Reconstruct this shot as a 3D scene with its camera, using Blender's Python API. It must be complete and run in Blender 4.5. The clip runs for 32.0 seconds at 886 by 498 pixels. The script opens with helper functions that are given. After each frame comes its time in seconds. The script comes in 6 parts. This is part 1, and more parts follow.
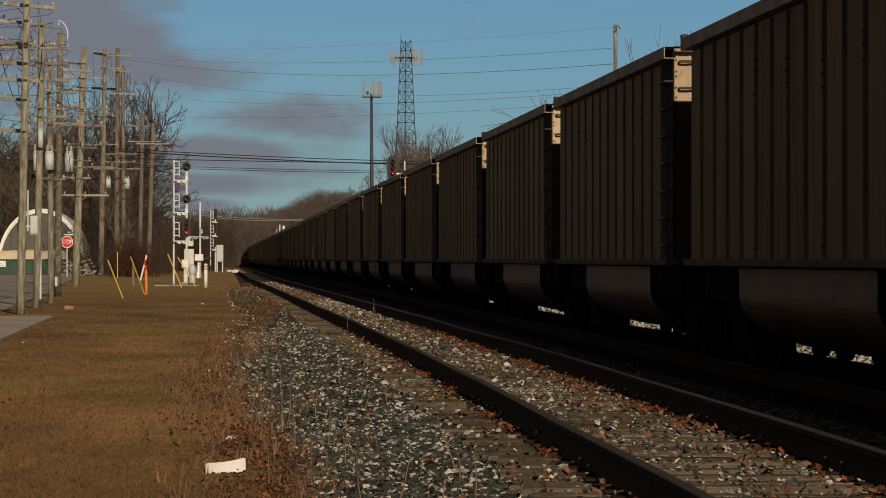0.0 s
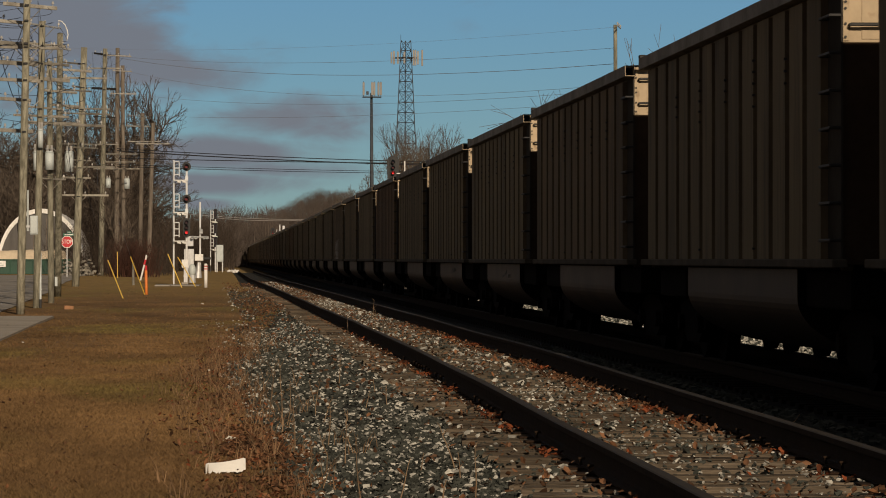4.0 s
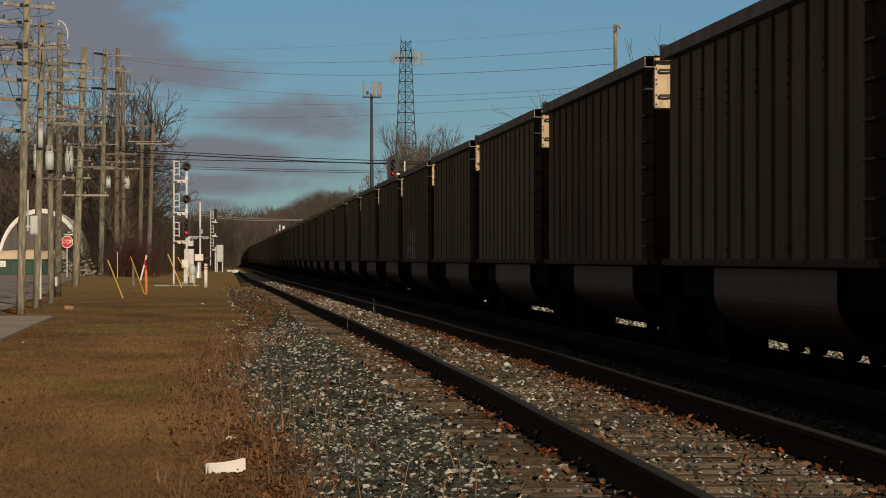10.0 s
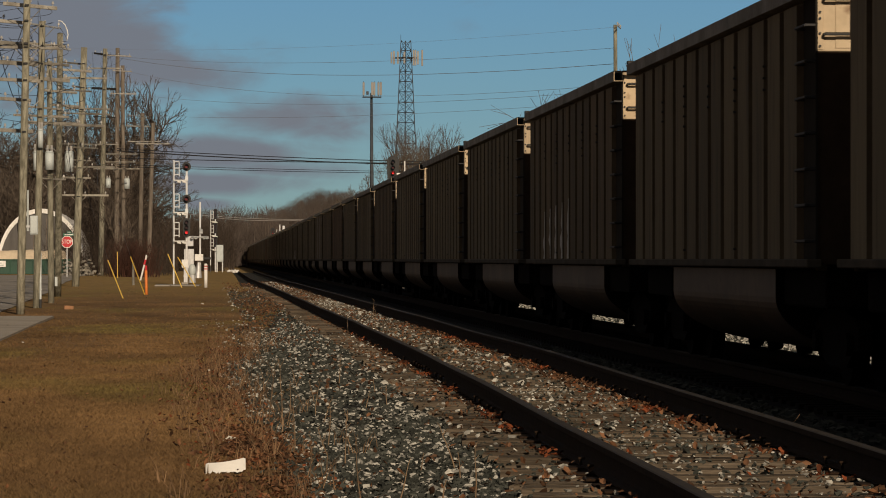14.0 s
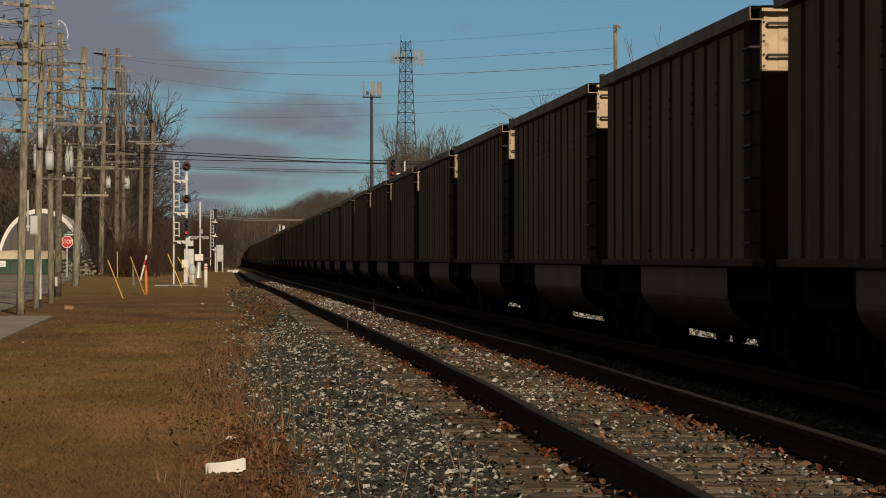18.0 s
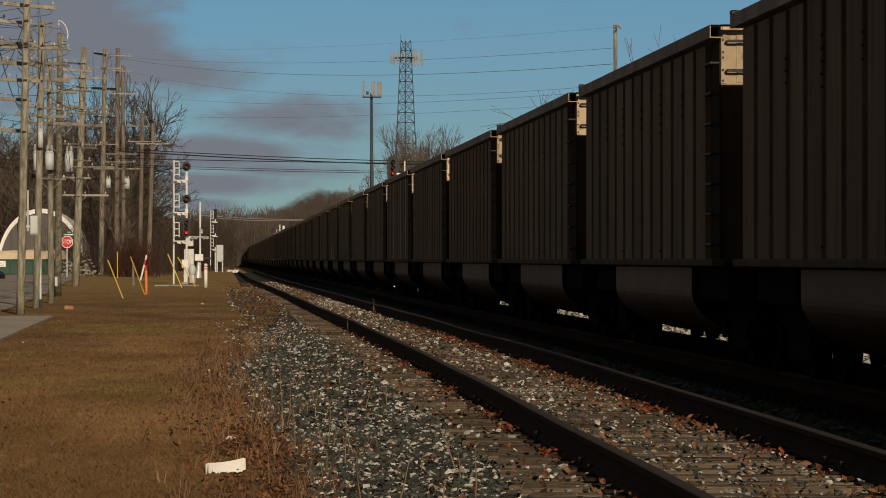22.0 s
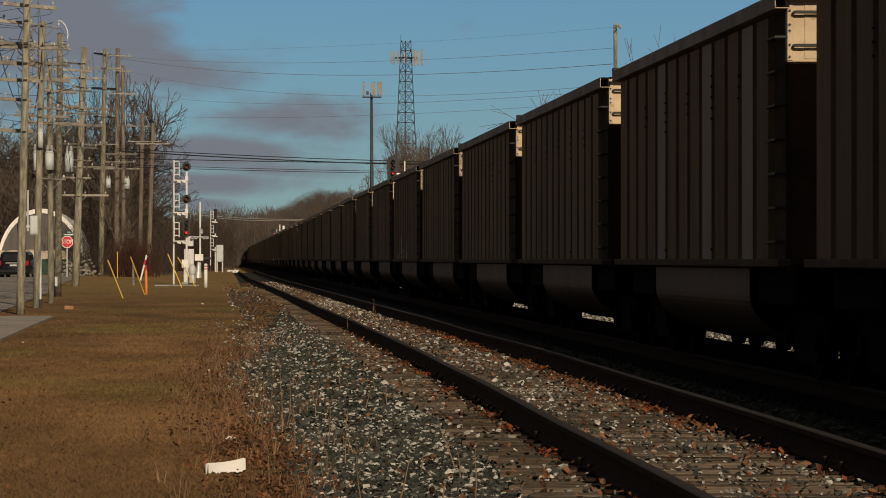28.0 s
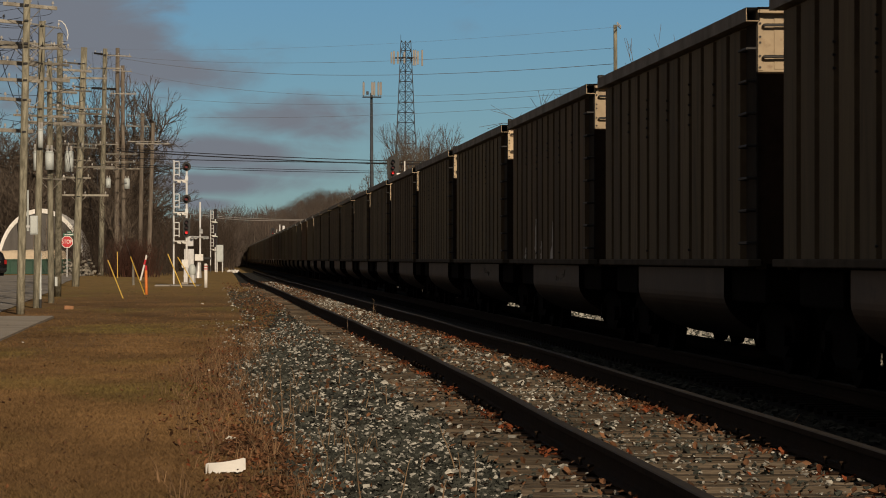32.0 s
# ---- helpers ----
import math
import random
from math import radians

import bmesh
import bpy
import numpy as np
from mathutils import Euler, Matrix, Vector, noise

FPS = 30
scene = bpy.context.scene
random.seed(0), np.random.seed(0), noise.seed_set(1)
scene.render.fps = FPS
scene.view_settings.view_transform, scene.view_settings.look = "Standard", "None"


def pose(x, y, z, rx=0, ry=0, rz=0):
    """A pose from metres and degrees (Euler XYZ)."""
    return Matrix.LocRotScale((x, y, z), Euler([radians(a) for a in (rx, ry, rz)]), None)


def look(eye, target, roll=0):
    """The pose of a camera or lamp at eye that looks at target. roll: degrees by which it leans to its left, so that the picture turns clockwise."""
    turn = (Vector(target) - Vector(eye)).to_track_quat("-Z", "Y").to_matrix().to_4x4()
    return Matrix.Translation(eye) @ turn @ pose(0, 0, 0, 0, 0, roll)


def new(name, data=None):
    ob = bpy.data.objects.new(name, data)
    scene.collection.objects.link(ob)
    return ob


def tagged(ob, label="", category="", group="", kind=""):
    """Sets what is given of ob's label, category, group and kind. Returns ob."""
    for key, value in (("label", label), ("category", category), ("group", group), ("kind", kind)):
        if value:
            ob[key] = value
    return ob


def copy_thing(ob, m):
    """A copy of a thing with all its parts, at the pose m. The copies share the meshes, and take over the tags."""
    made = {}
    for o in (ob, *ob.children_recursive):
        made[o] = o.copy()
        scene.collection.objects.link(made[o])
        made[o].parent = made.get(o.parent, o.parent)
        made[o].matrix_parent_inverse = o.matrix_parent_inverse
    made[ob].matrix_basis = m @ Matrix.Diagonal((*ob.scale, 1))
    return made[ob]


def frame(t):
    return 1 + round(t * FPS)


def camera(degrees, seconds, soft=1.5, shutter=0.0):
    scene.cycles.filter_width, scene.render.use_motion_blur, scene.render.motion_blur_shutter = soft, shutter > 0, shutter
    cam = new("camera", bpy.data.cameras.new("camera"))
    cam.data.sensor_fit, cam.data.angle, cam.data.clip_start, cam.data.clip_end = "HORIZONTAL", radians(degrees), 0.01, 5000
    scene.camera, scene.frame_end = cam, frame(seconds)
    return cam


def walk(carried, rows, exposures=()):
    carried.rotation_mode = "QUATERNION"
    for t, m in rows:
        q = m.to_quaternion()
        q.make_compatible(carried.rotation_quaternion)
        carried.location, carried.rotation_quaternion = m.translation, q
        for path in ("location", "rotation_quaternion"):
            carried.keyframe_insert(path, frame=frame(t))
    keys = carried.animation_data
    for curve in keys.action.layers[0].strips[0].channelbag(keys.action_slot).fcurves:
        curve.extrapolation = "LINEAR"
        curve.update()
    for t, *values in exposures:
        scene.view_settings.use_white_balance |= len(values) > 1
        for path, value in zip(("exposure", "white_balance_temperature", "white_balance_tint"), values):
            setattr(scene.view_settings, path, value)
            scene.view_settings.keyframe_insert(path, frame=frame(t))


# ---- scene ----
# World: y runs along the tracks, x to their right, z = 0 is the rail head of the near track.
cam = camera(14.28, 32.0, soft=1.0, shutter=0.15)
VIEW = look((0, 0, 1.09), (6.262, 100, 1.378))
walk(cam, [(0, VIEW), (32.0, VIEW)])
scene.view_settings.exposure = -0.35

# ---- light: a low sun behind the camera, a little to its right, and a blue sky with some cloud
SUN_AZ, SUN_EL = radians(10), radians(21.5)
to_sun = Vector((math.sin(SUN_AZ) * math.cos(SUN_EL), -math.cos(SUN_AZ) * math.cos(SUN_EL), math.sin(SUN_EL)))
sun = new("sun", bpy.data.lights.new("sun", "SUN"))
sun.data.energy, sun.data.angle, sun.data.color = 4.6, radians(0.53), (1.0, 0.80, 0.58)
sun.rotation_euler = to_sun.to_track_quat("Z", "Y").to_euler()

world = bpy.data.worlds.new("sky")
scene.world = world
world.use_nodes = True
wn, wl = world.node_tree.nodes, world.node_tree.links
wn.clear()


def wnode(kind, **props):
    n = wn.new(kind)
    for k, v in props.items():
        n.inputs[k].default_value = v
    return n


sky = wn.new("ShaderNodeTexSky")
sky.sky_type, sky.sun_disc = "NISHITA", False
sky.sun_elevation, sky.sun_rotation = SUN_EL, math.pi - SUN_AZ
sky.air_density, sky.dust_density, sky.ozone_density = 1.0, 0.1, 4.0


def wmath(op, a, b=None, c=None):
    n = wn.new("ShaderNodeMath")
    n.operation = op
    for i, v in enumerate((a, b, c)):
        if v is None:
            continue
        if isinstance(v, (int, float)):
            n.inputs[i].default_value = v
        else:
            wl.new(v, n.inputs[i])
    return n.outputs[0]


coord = wn.new("ShaderNodeTexCoord")
split = wn.new("ShaderNodeSeparateXYZ")
wl.new(coord.outputs["Generated"], split.inputs["Vector"])
ahead = wmath("MAXIMUM", wmath("ABSOLUTE", split.outputs["Y"]), 0.05)
across, above = wmath("DIVIDE", split.outputs["X"], ahead), wmath("DIVIDE", split.outputs["Z"], ahead)
plane = wn.new("ShaderNodeCombineXYZ")
wl.new(across, plane.inputs["X"])
wl.new(above, plane.inputs["Y"])
stretch = wnode("ShaderNodeMapping", Scale=(38.0, 95.0, 1.0))
wl.new(plane.outputs["Vector"], stretch.inputs["Vector"])
puffs = wnode("ShaderNodeTexNoise", Scale=1.0, Detail=8.0, Roughness=0.58, Distortion=0.4)
wl.new(stretch.outputs["Vector"], puffs.inputs["Vector"])
broad = wnode("ShaderNodeTexNoise", Scale=0.16, Detail=3.0)
wl.new(stretch.outputs["Vector"], broad.inputs["Vector"])
# cloud banks: bearing and rise (tangents) of the middle, and half sizes
BANKS = [(-0.050, 0.070, 0.036, 0.026, 1.5), (-0.020, 0.054, 0.036, 0.010, 1.0), (0.020, 0.0400, 0.027, 0.0078, 0.95), (-0.004, 0.0300, 0.036, 0.0060, 1.25), (-0.004, 0.0215, 0.034, 0.0045, 1.1),
         (0.014, 0.0255, 0.026, 0.004, 0.8), (-0.006, 0.0155, 0.012, 0.0025, 0.9), (-0.0305, 0.0600, 0.022, 0.011, 1.3), (-0.0105, 0.0535, 0.020, 0.0065, 1.1),
         (-0.06, 0.045, 0.02, 0.012, 0.5)]
cover = wmath("MULTIPLY", wmath("SUBTRACT", broad.outputs["Fac"], 0.60), 4.0)
for u0, v0, ru, rv, weight in BANKS:
    du = wmath("DIVIDE", wmath("SUBTRACT", across, u0), ru)
    dv = wmath("DIVIDE", wmath("SUBTRACT", above, v0), rv)
    r2 = wmath("ADD", wmath("MULTIPLY", du, du), wmath("MULTIPLY", dv, dv))
    cover = wmath("MAXIMUM", cover, wmath("MULTIPLY", wmath("SUBTRACT", 1.1, wmath("SQRT", r2)), weight))
# unseen cloud added to the left and overhead, to make the fill light neutral
cover = wmath("MAXIMUM", cover, wmath("MULTIPLY", wmath("SUBTRACT", wmath("MULTIPLY", across, -1.0), 0.075), 9.0))
cover = wmath("MAXIMUM", cover, wmath("MULTIPLY", wmath("SUBTRACT", above, 0.13), 6.0))
cover = wmath("ADD", wmath("MINIMUM", cover, 1.0), wmath("MULTIPLY", wmath("SUBTRACT", puffs.outputs["Fac"], 0.5), 1.6))
soft = wn.new("ShaderNodeMapRange")
soft.interpolation_type = "SMOOTHSTEP"
soft.inputs["From Min"].default_value, soft.inputs["From Max"].default_value, soft.inputs["To Max"].default_value = -0.1, 0.85, 0.95
wl.new(cover, soft.inputs["Value"])
blue = wnode("ShaderNodeMix")
blue.data_type, blue.blend_type = "RGBA", "MULTIPLY"
blue.inputs["Factor"].default_value = 1.0
blue.inputs["B"].default_value = (0.62, 0.90, 1.20, 1)
wl.new(sky.outputs["Color"], blue.inputs["A"])
# unseen overhead and side cloud: duller than the far banks, to dim the fill
dull = wnode("ShaderNodeMix")
dull.data_type = "RGBA"
dull.inputs["A"].default_value, dull.inputs["B"].default_value = (4.0, 4.22, 4.92, 1), (2.5, 2.2, 1.95, 1)
reach = wmath("MULTIPLY", wmath("SUBTRACT", wmath("ADD", wmath("ABSOLUTE", across), above), 0.17), 4.0)
wl.new(wmath("MINIMUM", wmath("MAXIMUM", reach, 0.0), 1.0), dull.inputs["Factor"])
tint = wnode("ShaderNodeMix")
tint.data_type = "RGBA"
wl.new(dull.outputs["Result"], tint.inputs["B"])
back = wnode("ShaderNodeBackground", Strength=0.055)
outw = wn.new("ShaderNodeOutputWorld")
wl.new(soft.outputs["Result"], tint.inputs["Factor"])
wl.new(blue.outputs["Result"], tint.inputs["A"])
wl.new(tint.outputs["Result"], back.inputs["Color"])
wl.new(back.outputs["Background"], outw.inputs["Surface"])


# ---- materials
def material(name, base, second=None, scale=3.0, rough=0.8, metal=0.0, bump=0.0, bump_scale=40.0, fine=0.25,
             per_object=0.0, per_island=0.0, stretch3=(1, 1, 1), spots=None, emit=0.0, spec=0.4, spot_at=(0.6, 0.72), spot_scale=6.0, zones=()):
    """A weathered surface: two colours mixed by noise at a large and a fine scale, with spots, bump and variation by piece."""
    m = bpy.data.materials.new(name)
    m.use_nodes = True
    nt = m.node_tree
    b = nt.nodes["Principled BSDF"]
    b.inputs["Roughness"].default_value, b.inputs["Metallic"].default_value = rough, metal
    b.inputs["Specular IOR Level"].default_value = spec
    second = second or tuple(c * 0.7 for c in base)
    co = nt.nodes.new("ShaderNodeTexCoord")
    mp = nt.nodes.new("ShaderNodeMapping")
    mp.inputs["Scale"].default_value = stretch3
    nt.links.new(co.outputs["Object"], mp.inputs["Vector"])
    info = nt.nodes.new("ShaderNodeObjectInfo")
    if per_object:
        shift = nt.nodes.new("ShaderNodeVectorMath")
        shift.operation = "SCALE"
        shift.inputs[0].default_value = (37.0, 19.0, 53.0)
        nt.links.new(info.outputs["Random"], shift.inputs["Scale"])
        nt.links.new(shift.outputs["Vector"], mp.inputs["Location"])
    n1 = nt.nodes.new("ShaderNodeTexNoise")
    n1.inputs["Scale"].default_value, n1.inputs["Detail"].default_value = scale, 5
    n2 = nt.nodes.new("ShaderNodeTexNoise")
    n2.inputs["Scale"].default_value, n2.inputs["Detail"].default_value = scale * 9, 4
    for n in (n1, n2):
        nt.links.new(mp.outputs["Vector"], n.inputs["Vector"])
    r = nt.nodes.new("ShaderNodeMapRange")
    r.inputs["From Min"].default_value, r.inputs["From Max"].default_value = 0.32, 0.68
    nt.links.new(n1.outputs["Fac"], r.inputs["Value"])
    mix = nt.nodes.new("ShaderNodeMix")
    mix.data_type = "RGBA"
    mix.inputs["A"].default_value, mix.inputs["B"].default_value = (*base, 1), (*second, 1)
    nt.links.new(r.outputs["Result"], mix.inputs["Factor"])
    last = mix.outputs["Result"]
    if spots:
        sp = nt.nodes.new("ShaderNodeTexNoise")
        sp.inputs["Scale"].default_value, sp.inputs["Detail"].default_value = spot_scale, 6
        nt.links.new(mp.outputs["Vector"], sp.inputs["Vector"])
        rr = nt.nodes.new("ShaderNodeMapRange")
        rr.inputs["From Min"].default_value, rr.inputs["From Max"].default_value = spot_at
        nt.links.new(sp.outputs["Fac"], rr.inputs["Value"])
        ms = nt.nodes.new("ShaderNodeMix")
        ms.data_type = "RGBA"
        ms.inputs["B"].default_value = (*spots, 1)
        nt.links.new(rr.outputs["Result"], ms.inputs["Factor"])
        nt.links.new(last, ms.inputs["A"])
        last = ms.outputs["Result"]
    for y0, y1, colour, amount in zones:
        sep = nt.nodes.new("ShaderNodeSeparateXYZ")
        nt.links.new(co.outputs["Object"], sep.inputs["Vector"])
        ragged = nt.nodes.new("ShaderNodeMath")
        ragged.operation, ragged.inputs[1].default_value = "MULTIPLY_ADD", 0.9 * (y1 - y0)
        nt.links.new(n1.outputs["Fac"], ragged.inputs[0])
        nt.links.new(sep.outputs["Y"], ragged.inputs[2])
        zr = nt.nodes.new("ShaderNodeMapRange")
        zr.inputs["From Min"].default_value, zr.inputs["From Max"].default_value, zr.inputs["To Max"].default_value = y0 + 0.45 * (y1 - y0), y1 + 0.45 * (y1 - y0), amount
        nt.links.new(ragged.outputs["Value"], zr.inputs["Value"])
        mz = nt.nodes.new("ShaderNodeMix")
        mz.data_type = "RGBA"
        mz.inputs["B"].default_value = (*colour, 1)
        nt.links.new(zr.outputs["Result"], mz.inputs["Factor"])
        nt.links.new(last, mz.inputs["A"])
        last = mz.outputs["Result"]
    hsv = nt.nodes.new("ShaderNodeHueSaturation")
    nt.links.new(last, hsv.inputs["Color"])
    val = nt.nodes.new("ShaderNodeMapRange")
    val.inputs["To Min"].default_value, val.inputs["To Max"].default_value = 1 - fine, 1 + fine
    nt.links.new(n2.outputs["Fac"], val.inputs["Value"])
    value = val.outputs["Result"]
    for amount, source in ((per_object, info.outputs["Random"]), (per_island, None)):
        if not amount:
            continue
        if source is None:
            source = nt.nodes.new("ShaderNodeNewGeometry").outputs["Random Per Island"]
        v2 = nt.nodes.new("ShaderNodeMapRange")
        v2.inputs["To Min"].default_value, v2.inputs["To Max"].default_value = 1 - amount, 1 + amount
        nt.links.new(source, v2.inputs["Value"])
        mul = nt.nodes.new("ShaderNodeMath")
        mul.operation = "MULTIPLY"
        nt.links.new(value, mul.inputs[0])
        nt.links.new(v2.outputs["Result"], mul.inputs[1])
        value = mul.outputs["Value"]
    nt.links.new(value, hsv.inputs["Value"])
    nt.links.new(hsv.outputs["Color"], b.inputs["Base Color"])
    if emit:
        b.inputs["Emission Color"].default_value, b.inputs["Emission Strength"].default_value = (*base, 1), emit
    if bump:
        bp = nt.nodes.new("ShaderNodeBump")
        bp.inputs["Strength"].default_value, bp.inputs["Distance"].default_value = 1.0, bump
        n3 = nt.nodes.new("ShaderNodeTexNoise")
        n3.inputs["Scale"].default_value, n3.inputs["Detail"].default_value = bump_scale, 5
        nt.links.new(mp.outputs["Vector"], n3.inputs["Vector"])
        nt.links.new(n3.outputs["Fac"], bp.inputs["Height"])
        nt.links.new(bp.outputs["Normal"], b.inputs["Normal"])
    return m


M_GRASS = material("dry_mown_grass", (0.226, 0.138, 0.063), (0.112, 0.069, 0.033), 0.42, 0.95, fine=0.5, bump=0.012, bump_scale=22, stretch3=(1, 0.4, 1),
                   spots=(0.172, 0.126, 0.046), spot_at=(0.50, 0.66), spot_scale=0.22, spec=0.1,
                   zones=((118, 170, (0.285, 0.200, 0.078), 0.6), (38, 22, (0.135, 0.082, 0.040), 0.55)))
M_BLADE = material("dry_grass_blade", (0.172, 0.105, 0.048), (0.082, 0.051, 0.025), 0.42, 0.95, per_island=0.28, stretch3=(1, 0.4, 1),
                   spots=(0.140, 0.108, 0.038), spot_at=(0.50, 0.66), spot_scale=0.22, spec=0.1,
                   zones=((118, 170, (0.215, 0.152, 0.060), 0.6), (38, 22, (0.105, 0.064, 0.031), 0.55)))
M_TUFT = material("dead_weed", (0.19, 0.12, 0.068), (0.10, 0.064, 0.038), 1.0, 0.95, per_island=0.5, spec=0.1)
M_BALLAST = material("ballast_bed", (0.04, 0.04, 0.036), (0.022, 0.022, 0.02), 5.0, 0.95, fine=0.6, bump=0.02, bump_scale=26, spec=0.1)
# Far track bed and ties: the train's shade put into darker colours.
M_BALLAST_SHADE = material("coal_dusted_ballast", (0.020, 0.020, 0.021), (0.010, 0.010, 0.011), 5.0, 0.95, fine=0.6, bump=0.03, bump_scale=20, spec=0.05)
M_TIE_SHADE = material("creosoted_tie", (0.018, 0.015, 0.012), (0.009, 0.008, 0.007), 3.0, 0.95, fine=0.5, spec=0.05)
M_STONE = material("limestone_gravel", (0.060, 0.064, 0.056), (0.034, 0.037, 0.032), 1.2, 0.95, per_island=0.45, fine=0.3, spec=0.15)
M_STONE_PALE = material("pale_gravel", (0.44, 0.43, 0.39), (0.25, 0.245, 0.22), 4.0, 0.9, per_island=0.5, spec=0.15)
M_TIE = material("weathered_tie", (0.150, 0.120, 0.088), (0.058, 0.046, 0.034), 3.0, 0.95, per_object=0.3, fine=0.55, stretch3=(0.5, 6, 6),
                 bump=0.012, bump_scale=14, spec=0.1)
M_RAIL = material("rusty_rail", (0.030, 0.018, 0.011), (0.018, 0.011, 0.007), 6, 0.9, fine=0.4, bump=0.003, spec=0.1)
M_RAILHEAD = material("dull_rail_head", (0.040, 0.034, 0.029), (0.025, 0.021, 0.018), 4, 0.75, fine=0.3, spec=0.18)
M_LEAF = material("fallen_leaf", (0.165, 0.078, 0.038), (0.066, 0.038, 0.023), 2.0, 0.9, per_island=0.7, spec=0.15)
M_LEAF_RED = material("russet_leaf", (0.19, 0.050, 0.018), (0.075, 0.027, 0.013), 3.0, 0.9, per_island=0.65, spec=0.15)
M_STALK = material("dry_stalk", (0.24, 0.165, 0.10), (0.12, 0.08, 0.048), 5, 0.9, per_object=0.3, per_island=0.4)
M_ASPHALT = material("asphalt", (0.32, 0.30, 0.272), (0.20, 0.187, 0.168), 0.4, 0.95, fine=0.35, bump=0.001, spec=0.1)
M_CONCRETE = material("concrete", (0.38, 0.345, 0.30), (0.28, 0.255, 0.22), 1.0, 0.9, fine=0.25, bump=0.001, spec=0.1)
M_POLE = material("weathered_pole_wood", (0.33, 0.315, 0.245), (0.125, 0.118, 0.090), 3.2, 0.95, fine=0.5, per_object=0.2, stretch3=(4, 4, 0.5), bump=0.01, spec=0.1)
M_POLE_DARK = material("brown_pole_wood", (0.21, 0.18, 0.148), (0.11, 0.093, 0.076), 2.0, 0.95, fine=0.3, stretch3=(4, 4, 0.5), bump=0.01, spec=0.1)
M_ARM = material("crossarm_wood", (0.34, 0.32, 0.275), (0.19, 0.175, 0.15), 3.0, 0.95, per_object=0.4, fine=0.4, spec=0.1)
M_GALV = material("galvanised_steel", (0.55, 0.56, 0.57), (0.4, 0.41, 0.42), 4, 0.5, metal=0.3, fine=0.15)
M_WHITE = material("white_paint", (0.8, 0.8, 0.78), (0.66, 0.65, 0.62), 4, 0.6, fine=0.1)
M_SILVER = material("silver_paint", (0.72, 0.73, 0.75), (0.6, 0.61, 0.62), 4, 0.5, fine=0.15)
M_BLACK = material("black_paint", (0.018, 0.018, 0.019), (0.01, 0.01, 0.01), 4, 0.6)
M_GREYBOX = material("grey_enamel", (0.50, 0.55, 0.55), (0.40, 0.44, 0.44), 3, 0.5)
M_INSUL = material("grey_porcelain", (0.40, 0.39, 0.37), None, 5, 0.3)
M_CABLE = material("black_cable", (0.02, 0.02, 0.022), None, 5, 0.6)
M_WIRE_PALE = material("bare_wire", (0.36, 0.35, 0.34), None, 5, 0.5)
M_RED_LENS = material("red_signal_lens", (0.9, 0.03, 0.03), None, 5, 0.3, emit=0.32)
M_DARK_LENS = material("unlit_signal_lens", (0.03, 0.006, 0.006), None, 5, 0.3)
M_YELLOW = material("yellow_guy_guard", (0.75, 0.50, 0.08), (0.6, 0.42, 0.1), 4, 0.6)
M_ORANGE = material("orange_plastic", (0.75, 0.23, 0.05), (0.6, 0.17, 0.04), 4, 0.6)
M_REDSIGN = material("red_sign_face", (0.55, 0.02, 0.03), (0.45, 0.02, 0.03), 2, 0.5)
M_BARK = material("grey_bark", (0.125, 0.102, 0.082), (0.062, 0.050, 0.041), 2.5, 0.95, fine=0.4, spec=0.1)
M_TWIG = material("bare_twigs", (0.060, 0.046, 0.036), (0.028, 0.022, 0.018), 0.3, 0.95, per_island=0.5, spec=0.1)
M_BRUSH = material("reddish_brush", (0.075, 0.034, 0.024), (0.042, 0.023, 0.018), 0.3, 0.95, per_island=0.5, spec=0.1)
# Far woods: distance haze put into the base as a paler, greyer brown.
M_WOODS_HAZE = material("far_woods", (0.090, 0.073, 0.063), (0.058, 0.048, 0.042), 0.05, 0.95, per_island=0.35, spec=0.1)
M_TUB = material("tub_steel", (0.098, 0.067, 0.044), (0.050, 0.036, 0.025), 0.8, 0.58, fine=0.3, per_object=0.45, spots=(0.048, 0.034, 0.024), spec=0.3)
M_CHORD = material("chord_steel", (0.28, 0.276, 0.265), (0.15, 0.147, 0.14), 1.5, 0.7, fine=0.3, spec=0.15)
M_SILL = material("sill_steel", (0.085, 0.074, 0.058), (0.045, 0.039, 0.031), 1.5, 0.85, fine=0.3, spec=0.15)
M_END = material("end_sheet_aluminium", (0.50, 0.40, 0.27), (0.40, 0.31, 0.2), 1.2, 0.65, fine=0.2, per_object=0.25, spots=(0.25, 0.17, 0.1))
# Black steel of trucks and underframe, with the shade below the cars put in.
M_STEEL_SHADE = material("truck_casting", (0.008, 0.006, 0.005), (0.004, 0.003, 0.003), 3, 0.95, spec=0.05)
# Brown end sheet below the plate: the next car's shadow put into the colour.
M_END_SHADE = material("end_sheet_brown", (0.055, 0.036, 0.024), (0.03, 0.02, 0.014), 1.2, 0.9, fine=0.3, per_object=0.3, spec=0.1)
M_DIM_LENS = material("dim_red_lens", (0.13, 0.010, 0.010), None, 5, 0.3)
M_COAL = material("coal", (0.012, 0.012, 0.012), None, 5, 0.7)
